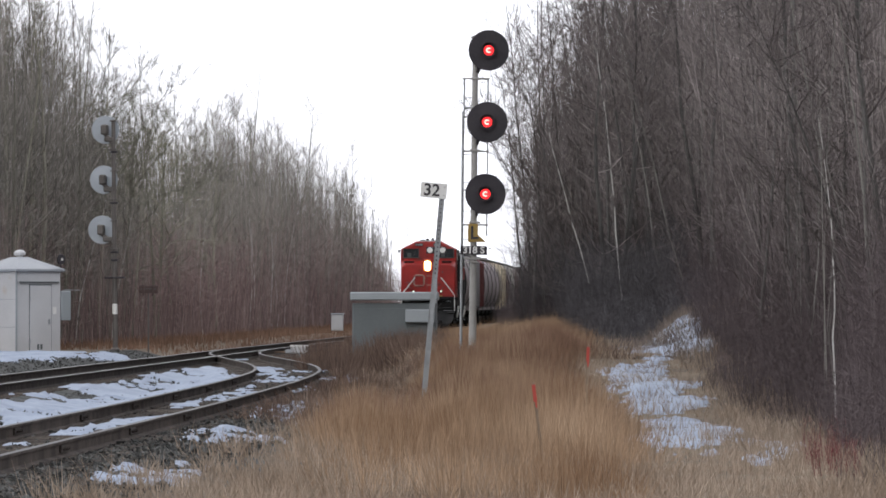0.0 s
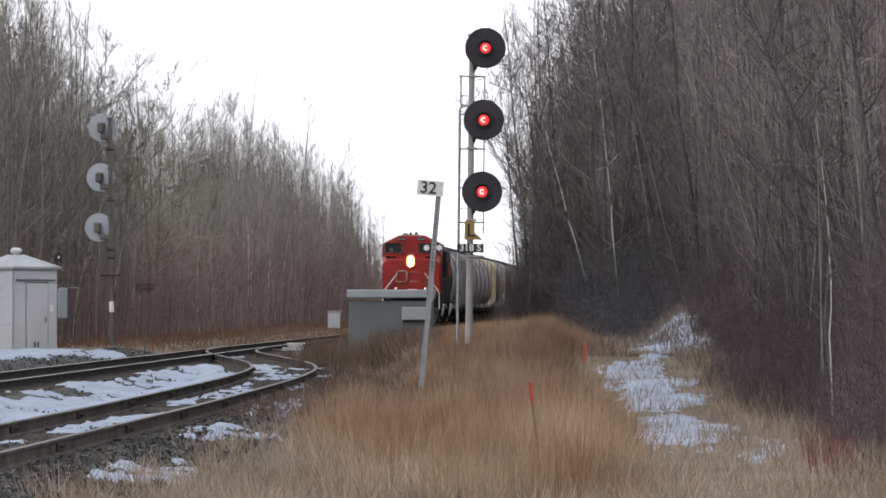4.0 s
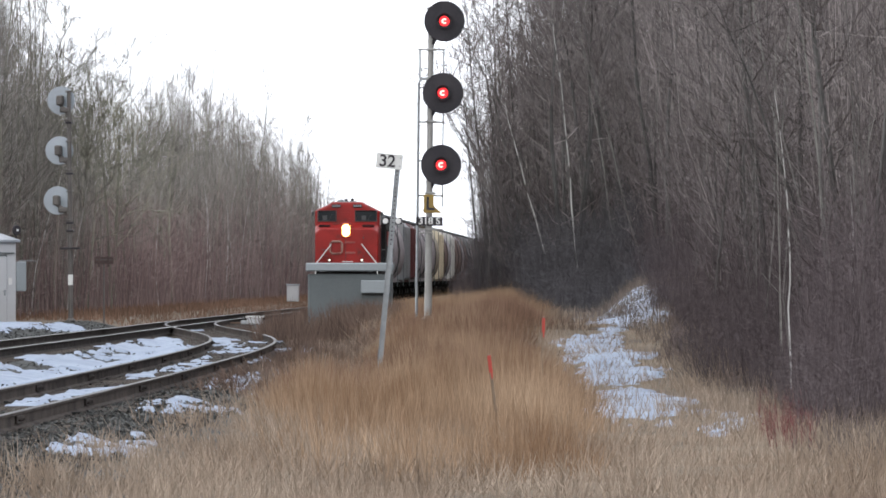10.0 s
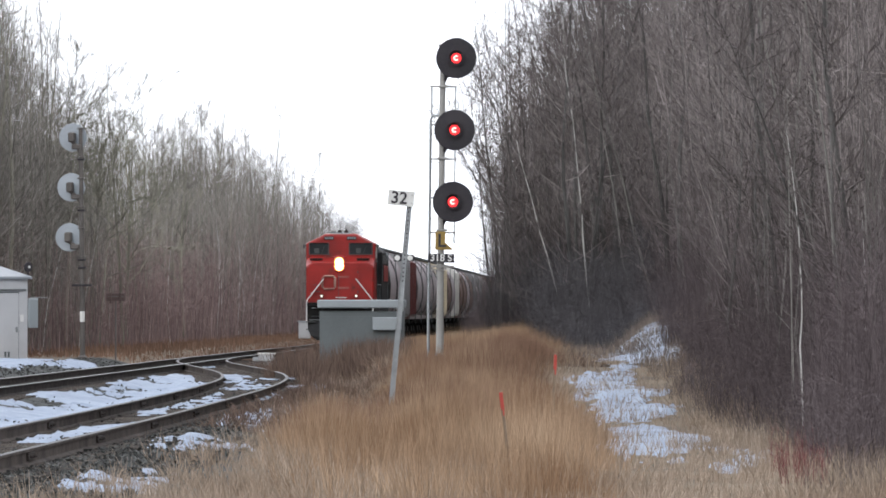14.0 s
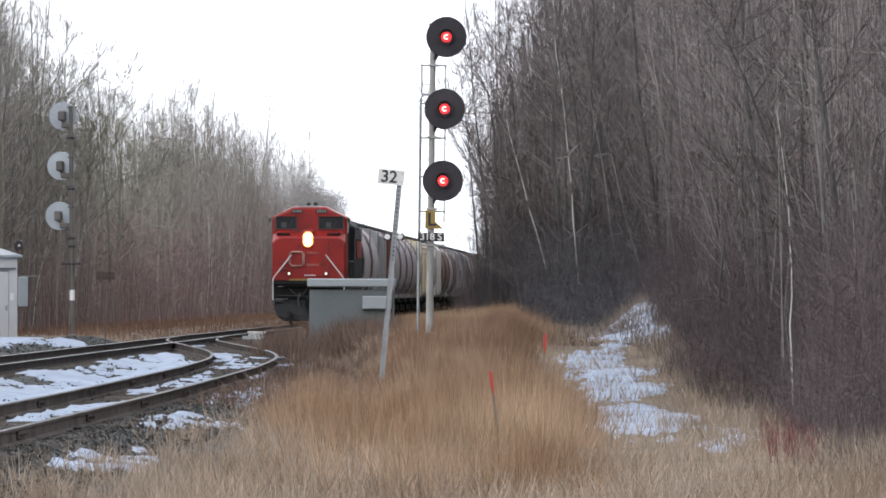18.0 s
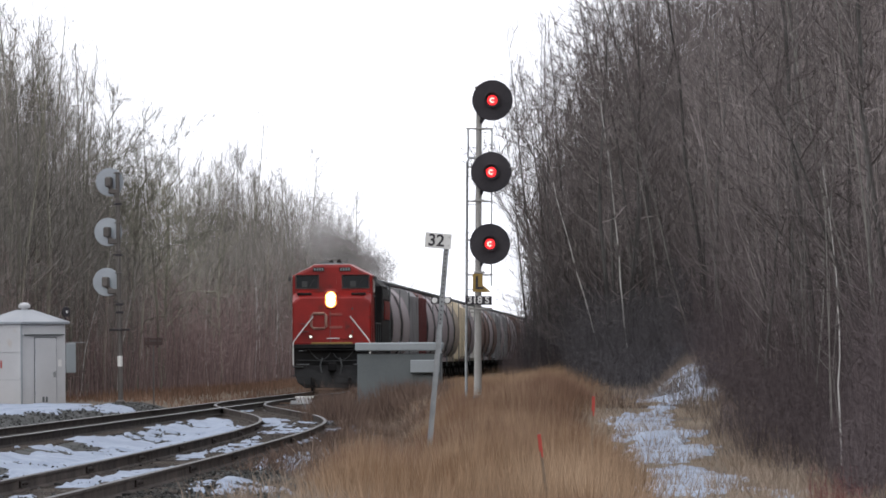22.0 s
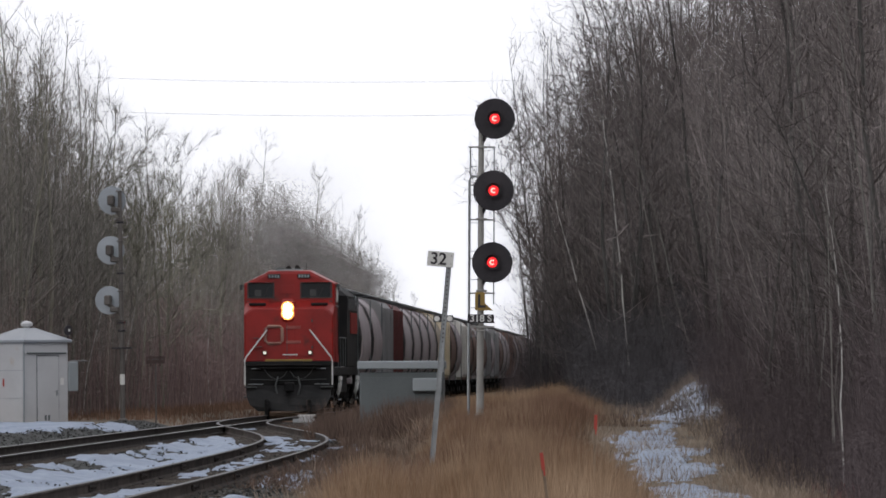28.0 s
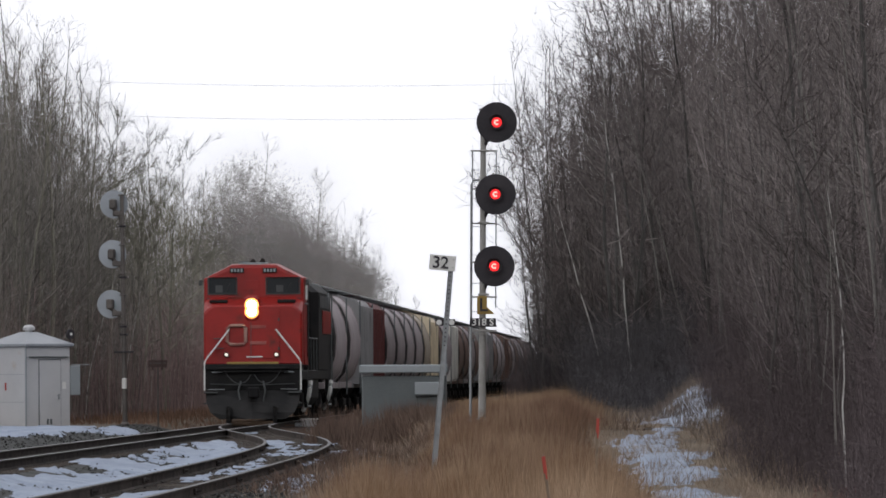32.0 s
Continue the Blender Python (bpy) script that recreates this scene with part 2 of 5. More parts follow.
# ---- mesh tools ----
class Geo:
    """Collects vertices and faces of one mesh."""

    def __init__(self):
        self.v, self.f, self.mi = [], [], []

    def add(self, verts, faces, mi=0):
        k = len(self.v)
        self.v.extend(tuple(p) for p in verts)
        self.f.extend(tuple(i + k for i in q) for q in faces)
        self.mi.extend([mi] * len(faces))
        return self

    def box(self, c, s, ch=0.01, m=None, mi=0):
        """A box with chamfered edges; c centre, s full sizes."""
        a = [x / 2 for x in s]
        ch = min(ch, *(x * 0.45 for x in a))
        idx, vs = {}, []
        for sx in (-1, 1):
            for sy in (-1, 1):
                for sz in (-1, 1):
                    sg = (sx, sy, sz)
                    for ax in range(3):
                        idx[sg, ax] = len(vs)
                        vs.append([c[i] + sg[i] * (a[i] - (0 if i == ax else ch)) for i in range(3)])
        fs = []
        for ax in range(3):
            u, w = [i for i in range(3) if i != ax]
            for s0 in (-1, 1):
                q = []
                for su, sw in ((-1, -1), (1, -1), (1, 1), (-1, 1)):
                    sg = [0, 0, 0]
                    sg[ax], sg[u], sg[w] = s0, su, sw
                    q.append(idx[tuple(sg), ax])
                fs.append(q)
            for su in (-1, 1):
                for sw in (-1, 1):
                    lo, hi = [0, 0, 0], [0, 0, 0]
                    lo[ax], hi[ax], lo[u], hi[u], lo[w], hi[w] = -1, 1, su, su, sw, sw
                    lo, hi = tuple(lo), tuple(hi)
                    fs.append([idx[lo, u], idx[hi, u], idx[hi, w], idx[lo, w]])
        for sx in (-1, 1):
            for sy in (-1, 1):
                for sz in (-1, 1):
                    fs.append([idx[(sx, sy, sz), i] for i in range(3)])
        if m is not None:
            vs = [m @ Vector(p) for p in vs]
        return self.add(vs, fs, mi)

    def tube(self, pts, radii, n=6, cap=True, mi=0):
        """A round bar through pts."""
        pts = [Vector(p) for p in pts]
        if not hasattr(radii, "__len__"):
            radii = [radii] * len(pts)
        vs, fs = [], []
        for i, p in enumerate(pts):
            d = (pts[min(i + 1, len(pts) - 1)] - pts[max(i - 1, 0)]).normalized()
            a = d.orthogonal().normalized()
            if abs(d.z) < 0.9:
                a = d.cross(Vector((0, 0, 1))).normalized()
            else:
                a = d.cross(Vector((0, 1, 0))).normalized()
            b = d.cross(a)
            for k in range(n):
                w = 2 * math.pi * k / n
                vs.append(p + (a * math.cos(w) + b * math.sin(w)) * radii[i])
        for i in range(len(pts) - 1):
            for k in range(n):
                j = (k + 1) % n
                fs.append((i * n + k, i * n + j, (i + 1) * n + j, (i + 1) * n + k))
        if cap:
            fs.append(tuple(range(n))[::-1])
            fs.append(tuple(range((len(pts) - 1) * n, len(pts) * n)))
        return self.add(vs, fs, mi)

    def lathe(self, profile, c, axis="y", n=24, mi=0):
        """Turns (radius, along) pairs round an axis through c."""
        vs, fs = [], []
        for r, h in profile:
            for k in range(n):
                w = 2 * math.pi * k / n
                p = {"y": (r * math.cos(w), h, r * math.sin(w)), "z": (r * math.cos(w), r * math.sin(w), h), "x": (h, r * math.cos(w), r * math.sin(w))}[axis]
                vs.append((c[0] + p[0], c[1] + p[1], c[2] + p[2]))
        for i in range(len(profile) - 1):
            for k in range(n):
                j = (k + 1) % n
                fs.append((i * n + k, i * n + j, (i + 1) * n + j, (i + 1) * n + k))
        fs.append(tuple(range(n)))
        fs.append(tuple(range((len(profile) - 1) * n, len(profile) * n)))
        return self.add(vs, fs, mi)

    def loft(self, rings, mi=0, cap=True):
        """Skin between closed rings of equal length."""
        n = len(rings[0])
        vs = [p for r in rings for p in r]
        fs = []
        for i in range(len(rings) - 1):
            for k in range(n):
                j = (k + 1) % n
                fs.append((i * n + k, i * n + j, (i + 1) * n + j, (i + 1) * n + k))
        if cap:
            fs.append(tuple(range(n))[::-1])
            fs.append(tuple(range((len(rings) - 1) * n, len(rings) * n)))
        return self.add(vs, fs, mi)

    def spike(self, p, q, r):
        """A thin three-sided tapering twig from p to q."""
        dx, dy, dz = q[0] - p[0], q[1] - p[1], q[2] - p[2]
        k = len(self.v)
        self.v += [(p[0] - r, p[1] - r * 0.6, p[2]), (p[0] + r, p[1] - r * 0.6, p[2]), (p[0], p[1] + r, p[2] + (r if abs(dz) < 0.5 * (abs(dx) + abs(dy)) else 0)), tuple(q)]
        self.f += [(k, k + 1, k + 3), (k + 1, k + 2, k + 3)]
        self.mi += [0, 0]

    def whip(self, p, m, q, r):
        """A thin bent branch from p over m to the tip q, open at the back."""
        k = len(self.v)
        for c, w in ((p, r), (m, r * 0.72)):
            self.v += [(c[0] - w, c[1], c[2] + w * 0.5), (c[0], c[1] - w, c[2] - w * 0.5), (c[0] + w, c[1], c[2] + w * 0.5)]
        self.v.append(tuple(q))
        self.f += [(k, k + 1, k + 4, k + 3), (k + 1, k + 2, k + 5, k + 4), (k + 3, k + 4, k + 6), (k + 4, k + 5, k + 6)]
        self.mi += [0] * 4

    def mesh(self, name, mats, fix=True, smooth=False):
        me = bpy.data.meshes.new(name)
        me.from_pydata(self.v, [], self.f)
        for m in (mats if isinstance(mats, (list, tuple)) else [mats]):
            me.materials.append(m)
        if any(self.mi):
            me.polygons.foreach_set("material_index", self.mi)
        if fix:
            bm = bmesh.new()
            bm.from_mesh(me)
            bmesh.ops.recalc_face_normals(bm, faces=bm.faces)
            bm.to_mesh(me)
            bm.free()
        if smooth:
            me.shade_smooth()
            me.set_sharp_from_angle(angle=radians(35))
        return me


def part(name, geo, mat, parent, label="", smooth=False, fix=True):
    ob = new(name, geo.mesh(name, mat, fix, smooth) if isinstance(geo, Geo) else geo)
    ob.parent = parent
    if label:
        ob["label"] = label
    return ob


def thing(name, m, label, category, group="", kind=""):
    ob = new(name)
    ob.empty_display_size = 0.3
    ob.matrix_basis = m
    return tagged(ob, label, category, group, kind)


def letters(text, size, mat, parent, m, name="lettering"):
    c = bpy.data.curves.new(name, "FONT")
    c.offset = size * 0.018
    c.body, c.size, c.extrude, c.align_x, c.align_y = text, size, 0.003, "CENTER", "CENTER"
    tmp = bpy.data.objects.new("tmp", c)
    scene.collection.objects.link(tmp)
    me = bpy.data.meshes.new_from_object(tmp.evaluated_get(bpy.context.evaluated_depsgraph_get()))
    bpy.data.objects.remove(tmp)
    bpy.data.curves.remove(c)
    me.materials.clear()
    me.materials.append(mat)
    ob = new(name, me)
    ob.parent, ob.matrix_local = parent, m
    return ob


# ---- plan ----
MAIN_X = -12.74
GAUGE = 1.435


def smooth(a, b, x):
    x = min(1.0, max(0.0, (x - a) / (b - a)))
    return x * x * (3 - 2 * x)


def grade(y):
    """The line falls gently beyond the turnout."""
    return -0.0006 * min(max(0.0, y - 252), 600)


SIDING = ((20, -7.22), (120, -7.27), (140, -7.40), (160, -7.58), (180, -8.04), (197, -9.0), (218, -10.8), (235, -12.2), (250, -12.68), (262, -12.74), (300, -12.74))


def siding_x(y):
    """Centre line of the siding: parallel to the main, then through the turnout into it."""
    ys, xs = zip(*SIDING)
    return float(np.mean(np.interp([y - 8, y - 5, y - 2.5, y, y + 2.5, y + 5, y + 8], ys, xs)))


def wob(x, y, s, seed=0.0):
    return noise.noise((x * s + seed, y * s - seed, seed * 1.7))


def right_edge(y):
    """Edge of the woods beside the clearing."""
    return 3.9 - 1.2 * smooth(115, 165, y) - 0.9 * smooth(165, 208, y) - 0.6 * smooth(225, 260, y) - 7.2 * smooth(300, 350, y) - 1.3 * smooth(350, 520, y) + 0.7 * wob(0, y, 0.07, 4.0) + 0.45 * wob(0, y, 0.31, 2.0)


def ground_z(x, y):
    dm = abs(x - MAIN_X)
    ds = abs(x - siding_x(y)) if 20 < y < 270 else 99
    d = min(dm, ds)
    bed = -0.205 - 0.12 * smooth(1.4, 2.0, d) - 0.20 * smooth(1.9, 3.4, d) + 0.012 * wob(x, y, 2.3, 6.1)
    if MAIN_X < x < siding_x(y) and y < 265:
        bed = max(bed, -0.42)
    if x < MAIN_X:
        bed = max(bed, -0.215 - 0.15 * smooth(1.5, 3.0, dm)) + 0.30 * smooth(2.4, 4.0, dm)
        bed += 0.5 * smooth(8, 14, dm)
    else:
        sx = siding_x(y)
        rise = 0.7 * smooth(128, 200, y)
        field = -0.45 + rise * smooth(sx + 2.2, sx + 3.3, x) + 0.5 * smooth(right_edge(y) - 1.5, right_edge(y) + 3, x)
        field += 0.85 * smooth(190, 224, y) * smooth(-0.5, 0.9, x)
        field += 0.5 * smooth(52, 15, y) + 0.10 * wob(x, y, 0.13, 3.1) + 0.05 * wob(x, y, 0.7, 1.3)
        bed = max(bed, field) if d > 2.2 else bed
    bed += grade(y)
    if -60 < x < 40 and 0 < y < 800:
        bed += 0.03 * wob(x, y, 1.1, 7.7)
    return bed


def build_ground():
    xs = list(np.concatenate([[-3000, -1200, -500, -200, -90, -60], np.arange(-45, 10.01, 0.4), [13, 18, 26, 40, 80, 200, 500, 1200, 3000]]))
    ys = list(np.concatenate([[-1500, -400, -100, -20, 20, 45], np.arange(58, 300, 1.2), np.arange(300, 720, 5), [760, 850, 1000, 1300, 2000, 3500]]))
    verts = [(x, y, ground_z(x, y)) for y in ys for x in xs]
    nx = len(xs)
    g = Geo()
    fs, mi = [], []
    for j in range(len(ys) - 1):
        for i in range(nx - 1):
            fs.append((j * nx + i, j * nx + i + 1, (j + 1) * nx + i + 1, (j + 1) * nx + i))
            x, y = (xs[i] + xs[i + 1]) / 2, ys[j]
            d = min(abs(x - MAIN_X), abs(x - siding_x(y)) if y < 265 else 99)
            mi.append(1 if d < ((4.3 if y < 262 else 2.0) if x < MAIN_X - 0.2 else 3.1) or (MAIN_X < x < siding_x(y) and y < 265) else 0)
    g.v, g.f, g.mi = verts, fs, mi
    me = g.mesh("ground", [M["soil"], M["ballast"]], fix=False)
    me.shade_smooth()
    return tagged(new("ground", me), "flat ground of dry soil and grey track ballast", "ground", kind="structure")


build_ground()

# rails: swept through their centre lines
RAIL = [(-0.075, -0.185), (0.075, -0.185), (0.075, -0.172), (0.012, -0.15), (0.012, -0.045), (0.037, -0.036), (0.037, -0.006), (0.028, 0.0),
        (-0.028, 0.0), (-0.037, -0.006), (-0.037, -0.036), (-0.012, -0.045), (-0.012, -0.15), (-0.075, -0.172)]


def rail(centre, off, y0, y1, step, track, head, side="railside"):
    g, n = Geo(), len(RAIL)
    ys = np.arange(y0, y1 + 0.01, step)
    g.v = [(centre(y) + off + px, y, pz + grade(y)) for y in ys for px, pz in RAIL]
    for i in range(len(ys) - 1):
        for k in range(n):
            j = (k + 1) % n
            g.f.append((i * n + k, i * n + j, (i + 1) * n + j, (i + 1) * n + k))
            g.mi.append(1 if k in (6, 7, 8) else 0)
    me = g.mesh("rail", [M[side], head])
    return part("rail", me, None, track)


def ties(centre, y0, y1, track):
    g = Geo()
    y = y0
    while y < y1:
        w = 2.6 + random.uniform(-0.05, 0.05)
        g.box((centre(y) + random.uniform(-0.03, 0.03), y, -0.26 + grade(y)), (w, 0.22, 0.16), 0.012)
        y += 0.53
    ob = part("ties", g, M["tie"], track, fix=False)
    ob["kind"] = "stuff"


main_track = thing("railway_track", pose(0, 0, 0), "main railway track with worn steel rails", "track", "tracks", "structure")
siding = thing("railway_track", pose(0, 0, 0), "siding track with rusty rails curving through a turnout into the main", "track", "tracks", "structure")
for o in (-0.7175, 0.7175):
    rail(lambda y: MAIN_X, o, 30, 1400, 10, main_track, M["railtop"])
    rail(siding_x, o, 30, 258 if o > 0 else 252, 2, siding, M["sidinghead"], "sidingside")
for o in (-0.655, 0.655):
    rail(lambda y: MAIN_X, o, 216, 228, 3, main_track, M["sidinghead"])
ties(lambda y: MAIN_X, 60, 430, main_track)
ties(siding_x, 60, 236, siding)


for y in (243.5, 246.0, 249.5):
    part("point_rod", Geo().box((MAIN_X + 0.1, y, -0.11), (1.5, 0.06, 0.03), 0.008), M["railside"], siding)
for k in range(14):
    y = 78 + 11.9 * k
    for o in (-0.7175, 0.7175):
        c = siding_x(y) + o
        part("joint_bar", Geo().box((c + 0.03, y, -0.09), (0.03, 0.9, 0.085), 0.01), M["railside"], siding)
        for d in (-0.33, -0.12, 0.12, 0.33):
            part("track_bolt", Geo().lathe([(0.002, 0.0), (0.018, 0.0), (0.018, 0.03)], (c + 0.045, y + d, -0.09), "x", 6), M["railside"], siding)


# snow lying in patches
def snow(x0, x1, y0, y1, cut, seed, sx=0.085, sy=0.42, edge=None, fine=0.55):
    g = Geo()
    nx, ny = int((x1 - x0) / sx), int((y1 - y0) / sy)
    vid, depth = {}, {}

    def deep(i, j):
        if (i, j) not in depth:
            x, y = x0 + i * sx, y0 + j * sy
            v = wob(x, y * 0.14, 0.8, seed) + 0.6 * wob(x, y * 0.22, 2.7, seed + 3) + fine * wob(x, y * 0.26, 6.5, seed + 4)
            depth[i, j] = v + (edge(x, y) if edge else 0.0) - cut
        return depth[i, j]

    def vert(i, j):
        if (i, j) not in vid:
            x, y = x0 + i * sx, y0 + j * sy
            vid[i, j] = len(g.v)
            g.v.append((x + 0.05 * wob(x, y, 3, seed), y + 0.2 * wob(x, y, 2.1, seed + 5), ground_z(x, y) - 0.03 + 0.085 * smooth(-0.12, 0.16, deep(i, j)) + 0.02 * wob(x, y, 2.3, seed + 2)))
        return vid[i, j]
    for j in range(ny):
        for i in range(nx):
            if max(deep(i, j), deep(i + 1, j), deep(i + 1, j + 1), deep(i, j + 1)) > 0:
                g.f.append((vert(i, j), vert(i + 1, j), vert(i + 1, j + 1), vert(i, j + 1)))
                g.mi.append(0)
    me = g.mesh("snow", M["snow"], fix=False)
    me.shade_smooth()
    ob = tagged(new("snow", me), "thin patches of old snow on the ground", "snow", kind="stuff")
    return ob


snow(-11.7, -8.1, 80, 235, -0.10, 2.0, edge=lambda x, y: 0.1 - 1.3 * smooth(1.45, 0.95, abs(x - siding_x(y))) - 0.5 * smooth(0.6, 1.4, abs(x + 10.3)) - 0.9 * smooth(-8.6, -8.1, x))
snow(-12.2, -6.5, 86, 238, 0.46, 8.0, edge=lambda x, y: -2 * smooth(0.45, 0.62, abs(x - siding_x(y))) + 0.2 * smooth(0.2, -0.4, x - siding_x(y)))
snow(-26, -15.6, 205, 247, -0.02, 4.0, sx=0.12, sy=0.5, edge=lambda x, y: 0.2 - 1.2 * smooth(-16.0, -15.3, x) - 1.0 * smooth(-17.2, -15.6, x) * smooth(240, 222, y) - 1.0 * smooth(214, 206, y))
snow(-7.0, -4.3, 76, 150, 0.48, 5.0, sx=0.06, sy=0.3, fine=1.1, edge=lambda x, y: 0.12 - 1.3 * smooth(0.3, 0.85, abs(x + 5.3 + 0.0086 * (y - 79))) - 1.5 * smooth(84, 77, y) - 1.2 * smooth(140, 149, y))
snow(-1.3, 1.9, 96, 184, 0.06, 6.0, edge=lambda x, y: 0.52 - 0.95 * abs(x - 0.05 - 0.3 * smooth(165, 115, y) + 0.4 * wob(0, y, 0.05, 9)) - 1.2 * smooth(112, 98, y) - 0.7 * smooth(172, 183, y))
snow(-1.2, 1.9, 186, 240, -0.12, 3.0, edge=lambda x, y: 0.45 - 0.8 * abs(x - 0.45) + 0.3 * smooth(205, 225, y))
snow(-9.6, -5.4, 150, 250, 0.46, 13.0, edge=lambda x, y: -1.5 * smooth(2.0, 2.5, x - siding_x(y)))
snow(0.6, 2.4, 92, 122, 0.12, 11.0, edge=lambda x, y: 0.25 - 0.9 * abs(x - 1.25) - 1.5 * smooth(98, 93, y) - 1.2 * smooth(112, 121, y))

# ---- signals ----
def searchlight_signal(m, facing, label, arm, foot, paint):
    """Three-headed searchlight signal on a pipe mast; local -y is the lamp side. The base is local z = 0."""
    s = thing("railway_signal", m, label, "railway signal", "searchlight signals")
    top = 7.3
    g = Geo().tube([(0, 0, foot), (0, 0, 2.2), (0, 0, top)], [0.085, 0.075, 0.062], 12)
    part("mast", g, paint, s, smooth=True)
    part("base", Geo().box((0, 0, foot - 0.15), (0.36, 0.36, 0.5), 0.03).lathe([(0.15, 0.09), (0.15, 0.15), (0.10, 0.2)], (0, 0, foot), "z", 12), M["darkmast"], s, "weathered cast base")
    for i, z in enumerate((7.05, 5.48, 3.91)):
        x = arm + (-0.02 if facing else 0.07) * i
        head = part("signal_head", Geo().box((x, 0.02, z), (0.26 if facing else 0.20, 0.34, 0.42 if facing else 0.32), 0.04).box((x * 0.5, 0.0, z - 0.30), (0.30, 0.16, 0.16), 0.03)
                    .tube([(0.0, 0, z - 0.52), (0.06, 0, z - 0.40), (x, 0, z - 0.12)], 0.06, 8), M["disc"] if facing else paint, s)
        part("background_disc", Geo().lathe([(0.02, -0.16), (0.44, -0.16), (0.445, -0.15), (0.445, -0.135), (0.44, -0.13), (0.02, -0.13)], (x, 0, z), "y", 40),
             [M["disc"] if facing else M["discback"]], head, "round black background disc" if facing else "round disc with a pale grey back")
        part("hood", Geo().lathe([(0.165, -0.17), (0.17, -0.28), (0.16, -0.28), (0.155, -0.18)], (x, 0, z + 0.01), "y", 20), M["disc"], head)
        if facing:
            part("lens", Geo().lathe([(0.01, -0.185), (0.10, -0.185), (0.142, -0.165), (0.142, -0.162)], (x, 0, z), "y", 24), M["redlamp"], head, "lit red lens")
            part("lamp_core", Geo().tube([(x + 0.046 * math.cos(radians(40 + 35 * k)), -0.195, z + 0.046 * math.sin(radians(40 + 35 * k))) for k in range(9)], 0.021, 6), M["redcore"], head, "bright lamp behind the red lens")
        part("bracket", Geo().box((0.02, 0, z - 0.62), (0.24, 0.2, 0.05), 0.01), paint, s)
        part("bracket", Geo().box((0.0, 0.0, z + 0.28), (0.2, 0.2, 0.05), 0.01), paint, s)
    if not facing:
        return s
    # ladder and its brackets
    lad = part("ladder", Geo().tube([(-0.26, 0.30, foot), (-0.26, 0.30, 5.70), (-0.22, 0.30, 5.80), (-0.02, 0.26, 5.80)], 0.030, 8)
               .tube([(0.28, 0.30, 3.0), (0.28, 0.30, 6.42)], 0.015, 6).tube([(-0.24, 0.30, 5.8), (-0.24, 0.30, 6.46)], 0.018, 6), M["galv"], s, "galvanised access ladder")
    for z in (2.6, 3.24, 4.0, 4.85, 5.6, 6.44):
        part("cross_bar", Geo().box((0.01, 0.30, z), (0.60, 0.035, 0.035), 0.006), M["mast"], lad)
    z = 2.3
    while z < 6.3:
        part("rung", Geo().tube([(-0.25, 0.33, z), (0.02, 0.33, z)], 0.008, 5), M["galv"], lad)
        z += 0.62
    return s


sig = searchlight_signal(pose(-4.02, 179, -0.06, 0, 0.6, 0), True, "tall searchlight signal with three lit red lamps on a grey mast", 0.295, 0.4, M["mast"])
plate = part("letter_plate", Geo().add([(-0.12, -0.10, 0), (0.28, -0.10, 0), (0.10, -0.10, 0.16), (0.10, -0.10, 0.40), (-0.12, -0.10, 0.40),
                                       (-0.12, -0.085, 0), (0.28, -0.085, 0), (0.10, -0.085, 0.16), (0.10, -0.085, 0.40), (-0.12, -0.085, 0.40)],
                                      [(0, 1, 2, 3, 4), (9, 8, 7, 6, 5), (0, 5, 6, 1), (1, 6, 7, 2), (2, 7, 8, 3), (3, 8, 9, 4), (4, 9, 5, 0)]), M["yellow"], sig, "faded yellow letter plate")
plate.matrix_local = pose(0.0, -0.02, 2.86)
letters("L", 0.40, M["disc"], plate, pose(0.02, -0.106, 0.19, 90, 0, 0), "letter")
nplate = part("number_plate", Geo().box((0, 0, 0), (0.58, 0.02, 0.19), 0.005).tube([(-0.2, 0.0, -0.10), (-0.2, 0.1, -0.12)], 0.012, 5), M["disc"], sig, "black plate with white characters")
nplate.matrix_local = pose(0.01, -0.13, 2.68)
letters("318 S", 0.215, M["white"], nplate, pose(0.0, -0.013, 0.0, 90, 0, 0), "inscription")
part("lower_plate", Geo().box((0.05, -0.10, 2.50), (0.52, 0.02, 0.045), 0.005).box((-0.05, -0.10, 2.42), (0.30, 0.02, 0.03), 0.005), M["mast"], sig)

far = searchlight_signal(pose(-16.98, 257, -0.17, 0, 0.5, 172), False, "searchlight signal turned away, its discs pale grey from behind", 0.28, 0.0, M["darkmast"])
for z in (2.40, 6.35, 4.75, 3.2, 2.95):
    part("clamp", Geo().box((0, 0, z), (0.22 if z > 2.5 else 0.62, 0.2, 0.06), 0.01), M["disc"], far)
part("white_band", Geo().tube([(0, 0, 1.25), (0, 0, 1.58)], 0.082, 12), M["white"], far, "white band on the mast")

# ---- leaning mile post ----
mp = thing("mile_post", pose(-4.075, 142, -0.69, 0, 5.2, 0), "leaning perforated steel post with a white number board", "mile post")
g = Geo().box((0, 0.018, 1.9), (0.085, 0.006, 4.3), 0.002).box((-0.042, 0, 1.9), (0.008, 0.045, 4.3), 0.002).box((0.042, 0, 1.9), (0.008, 0.045, 4.3), 0.002)
part("post", g, M["galv"], mp)
for i in range(18):
    part("hole", Geo().lathe([(0.004, -0.003), (0.014, -0.003), (0.014, 0.003)], (0, 0.013, 3.98 - 0.075 * i), "y", 8), M["disc"], mp)
board = part("number_board", Geo().box((-0.152, -0.03, 4.13), (0.46, 0.012, 0.265), 0.004), M["white"], mp, "white board with black numerals")
letters("32", 0.29, M["disc"], board, pose(-0.187, -0.038, 4.125, 90, 0, 0), "inscription")
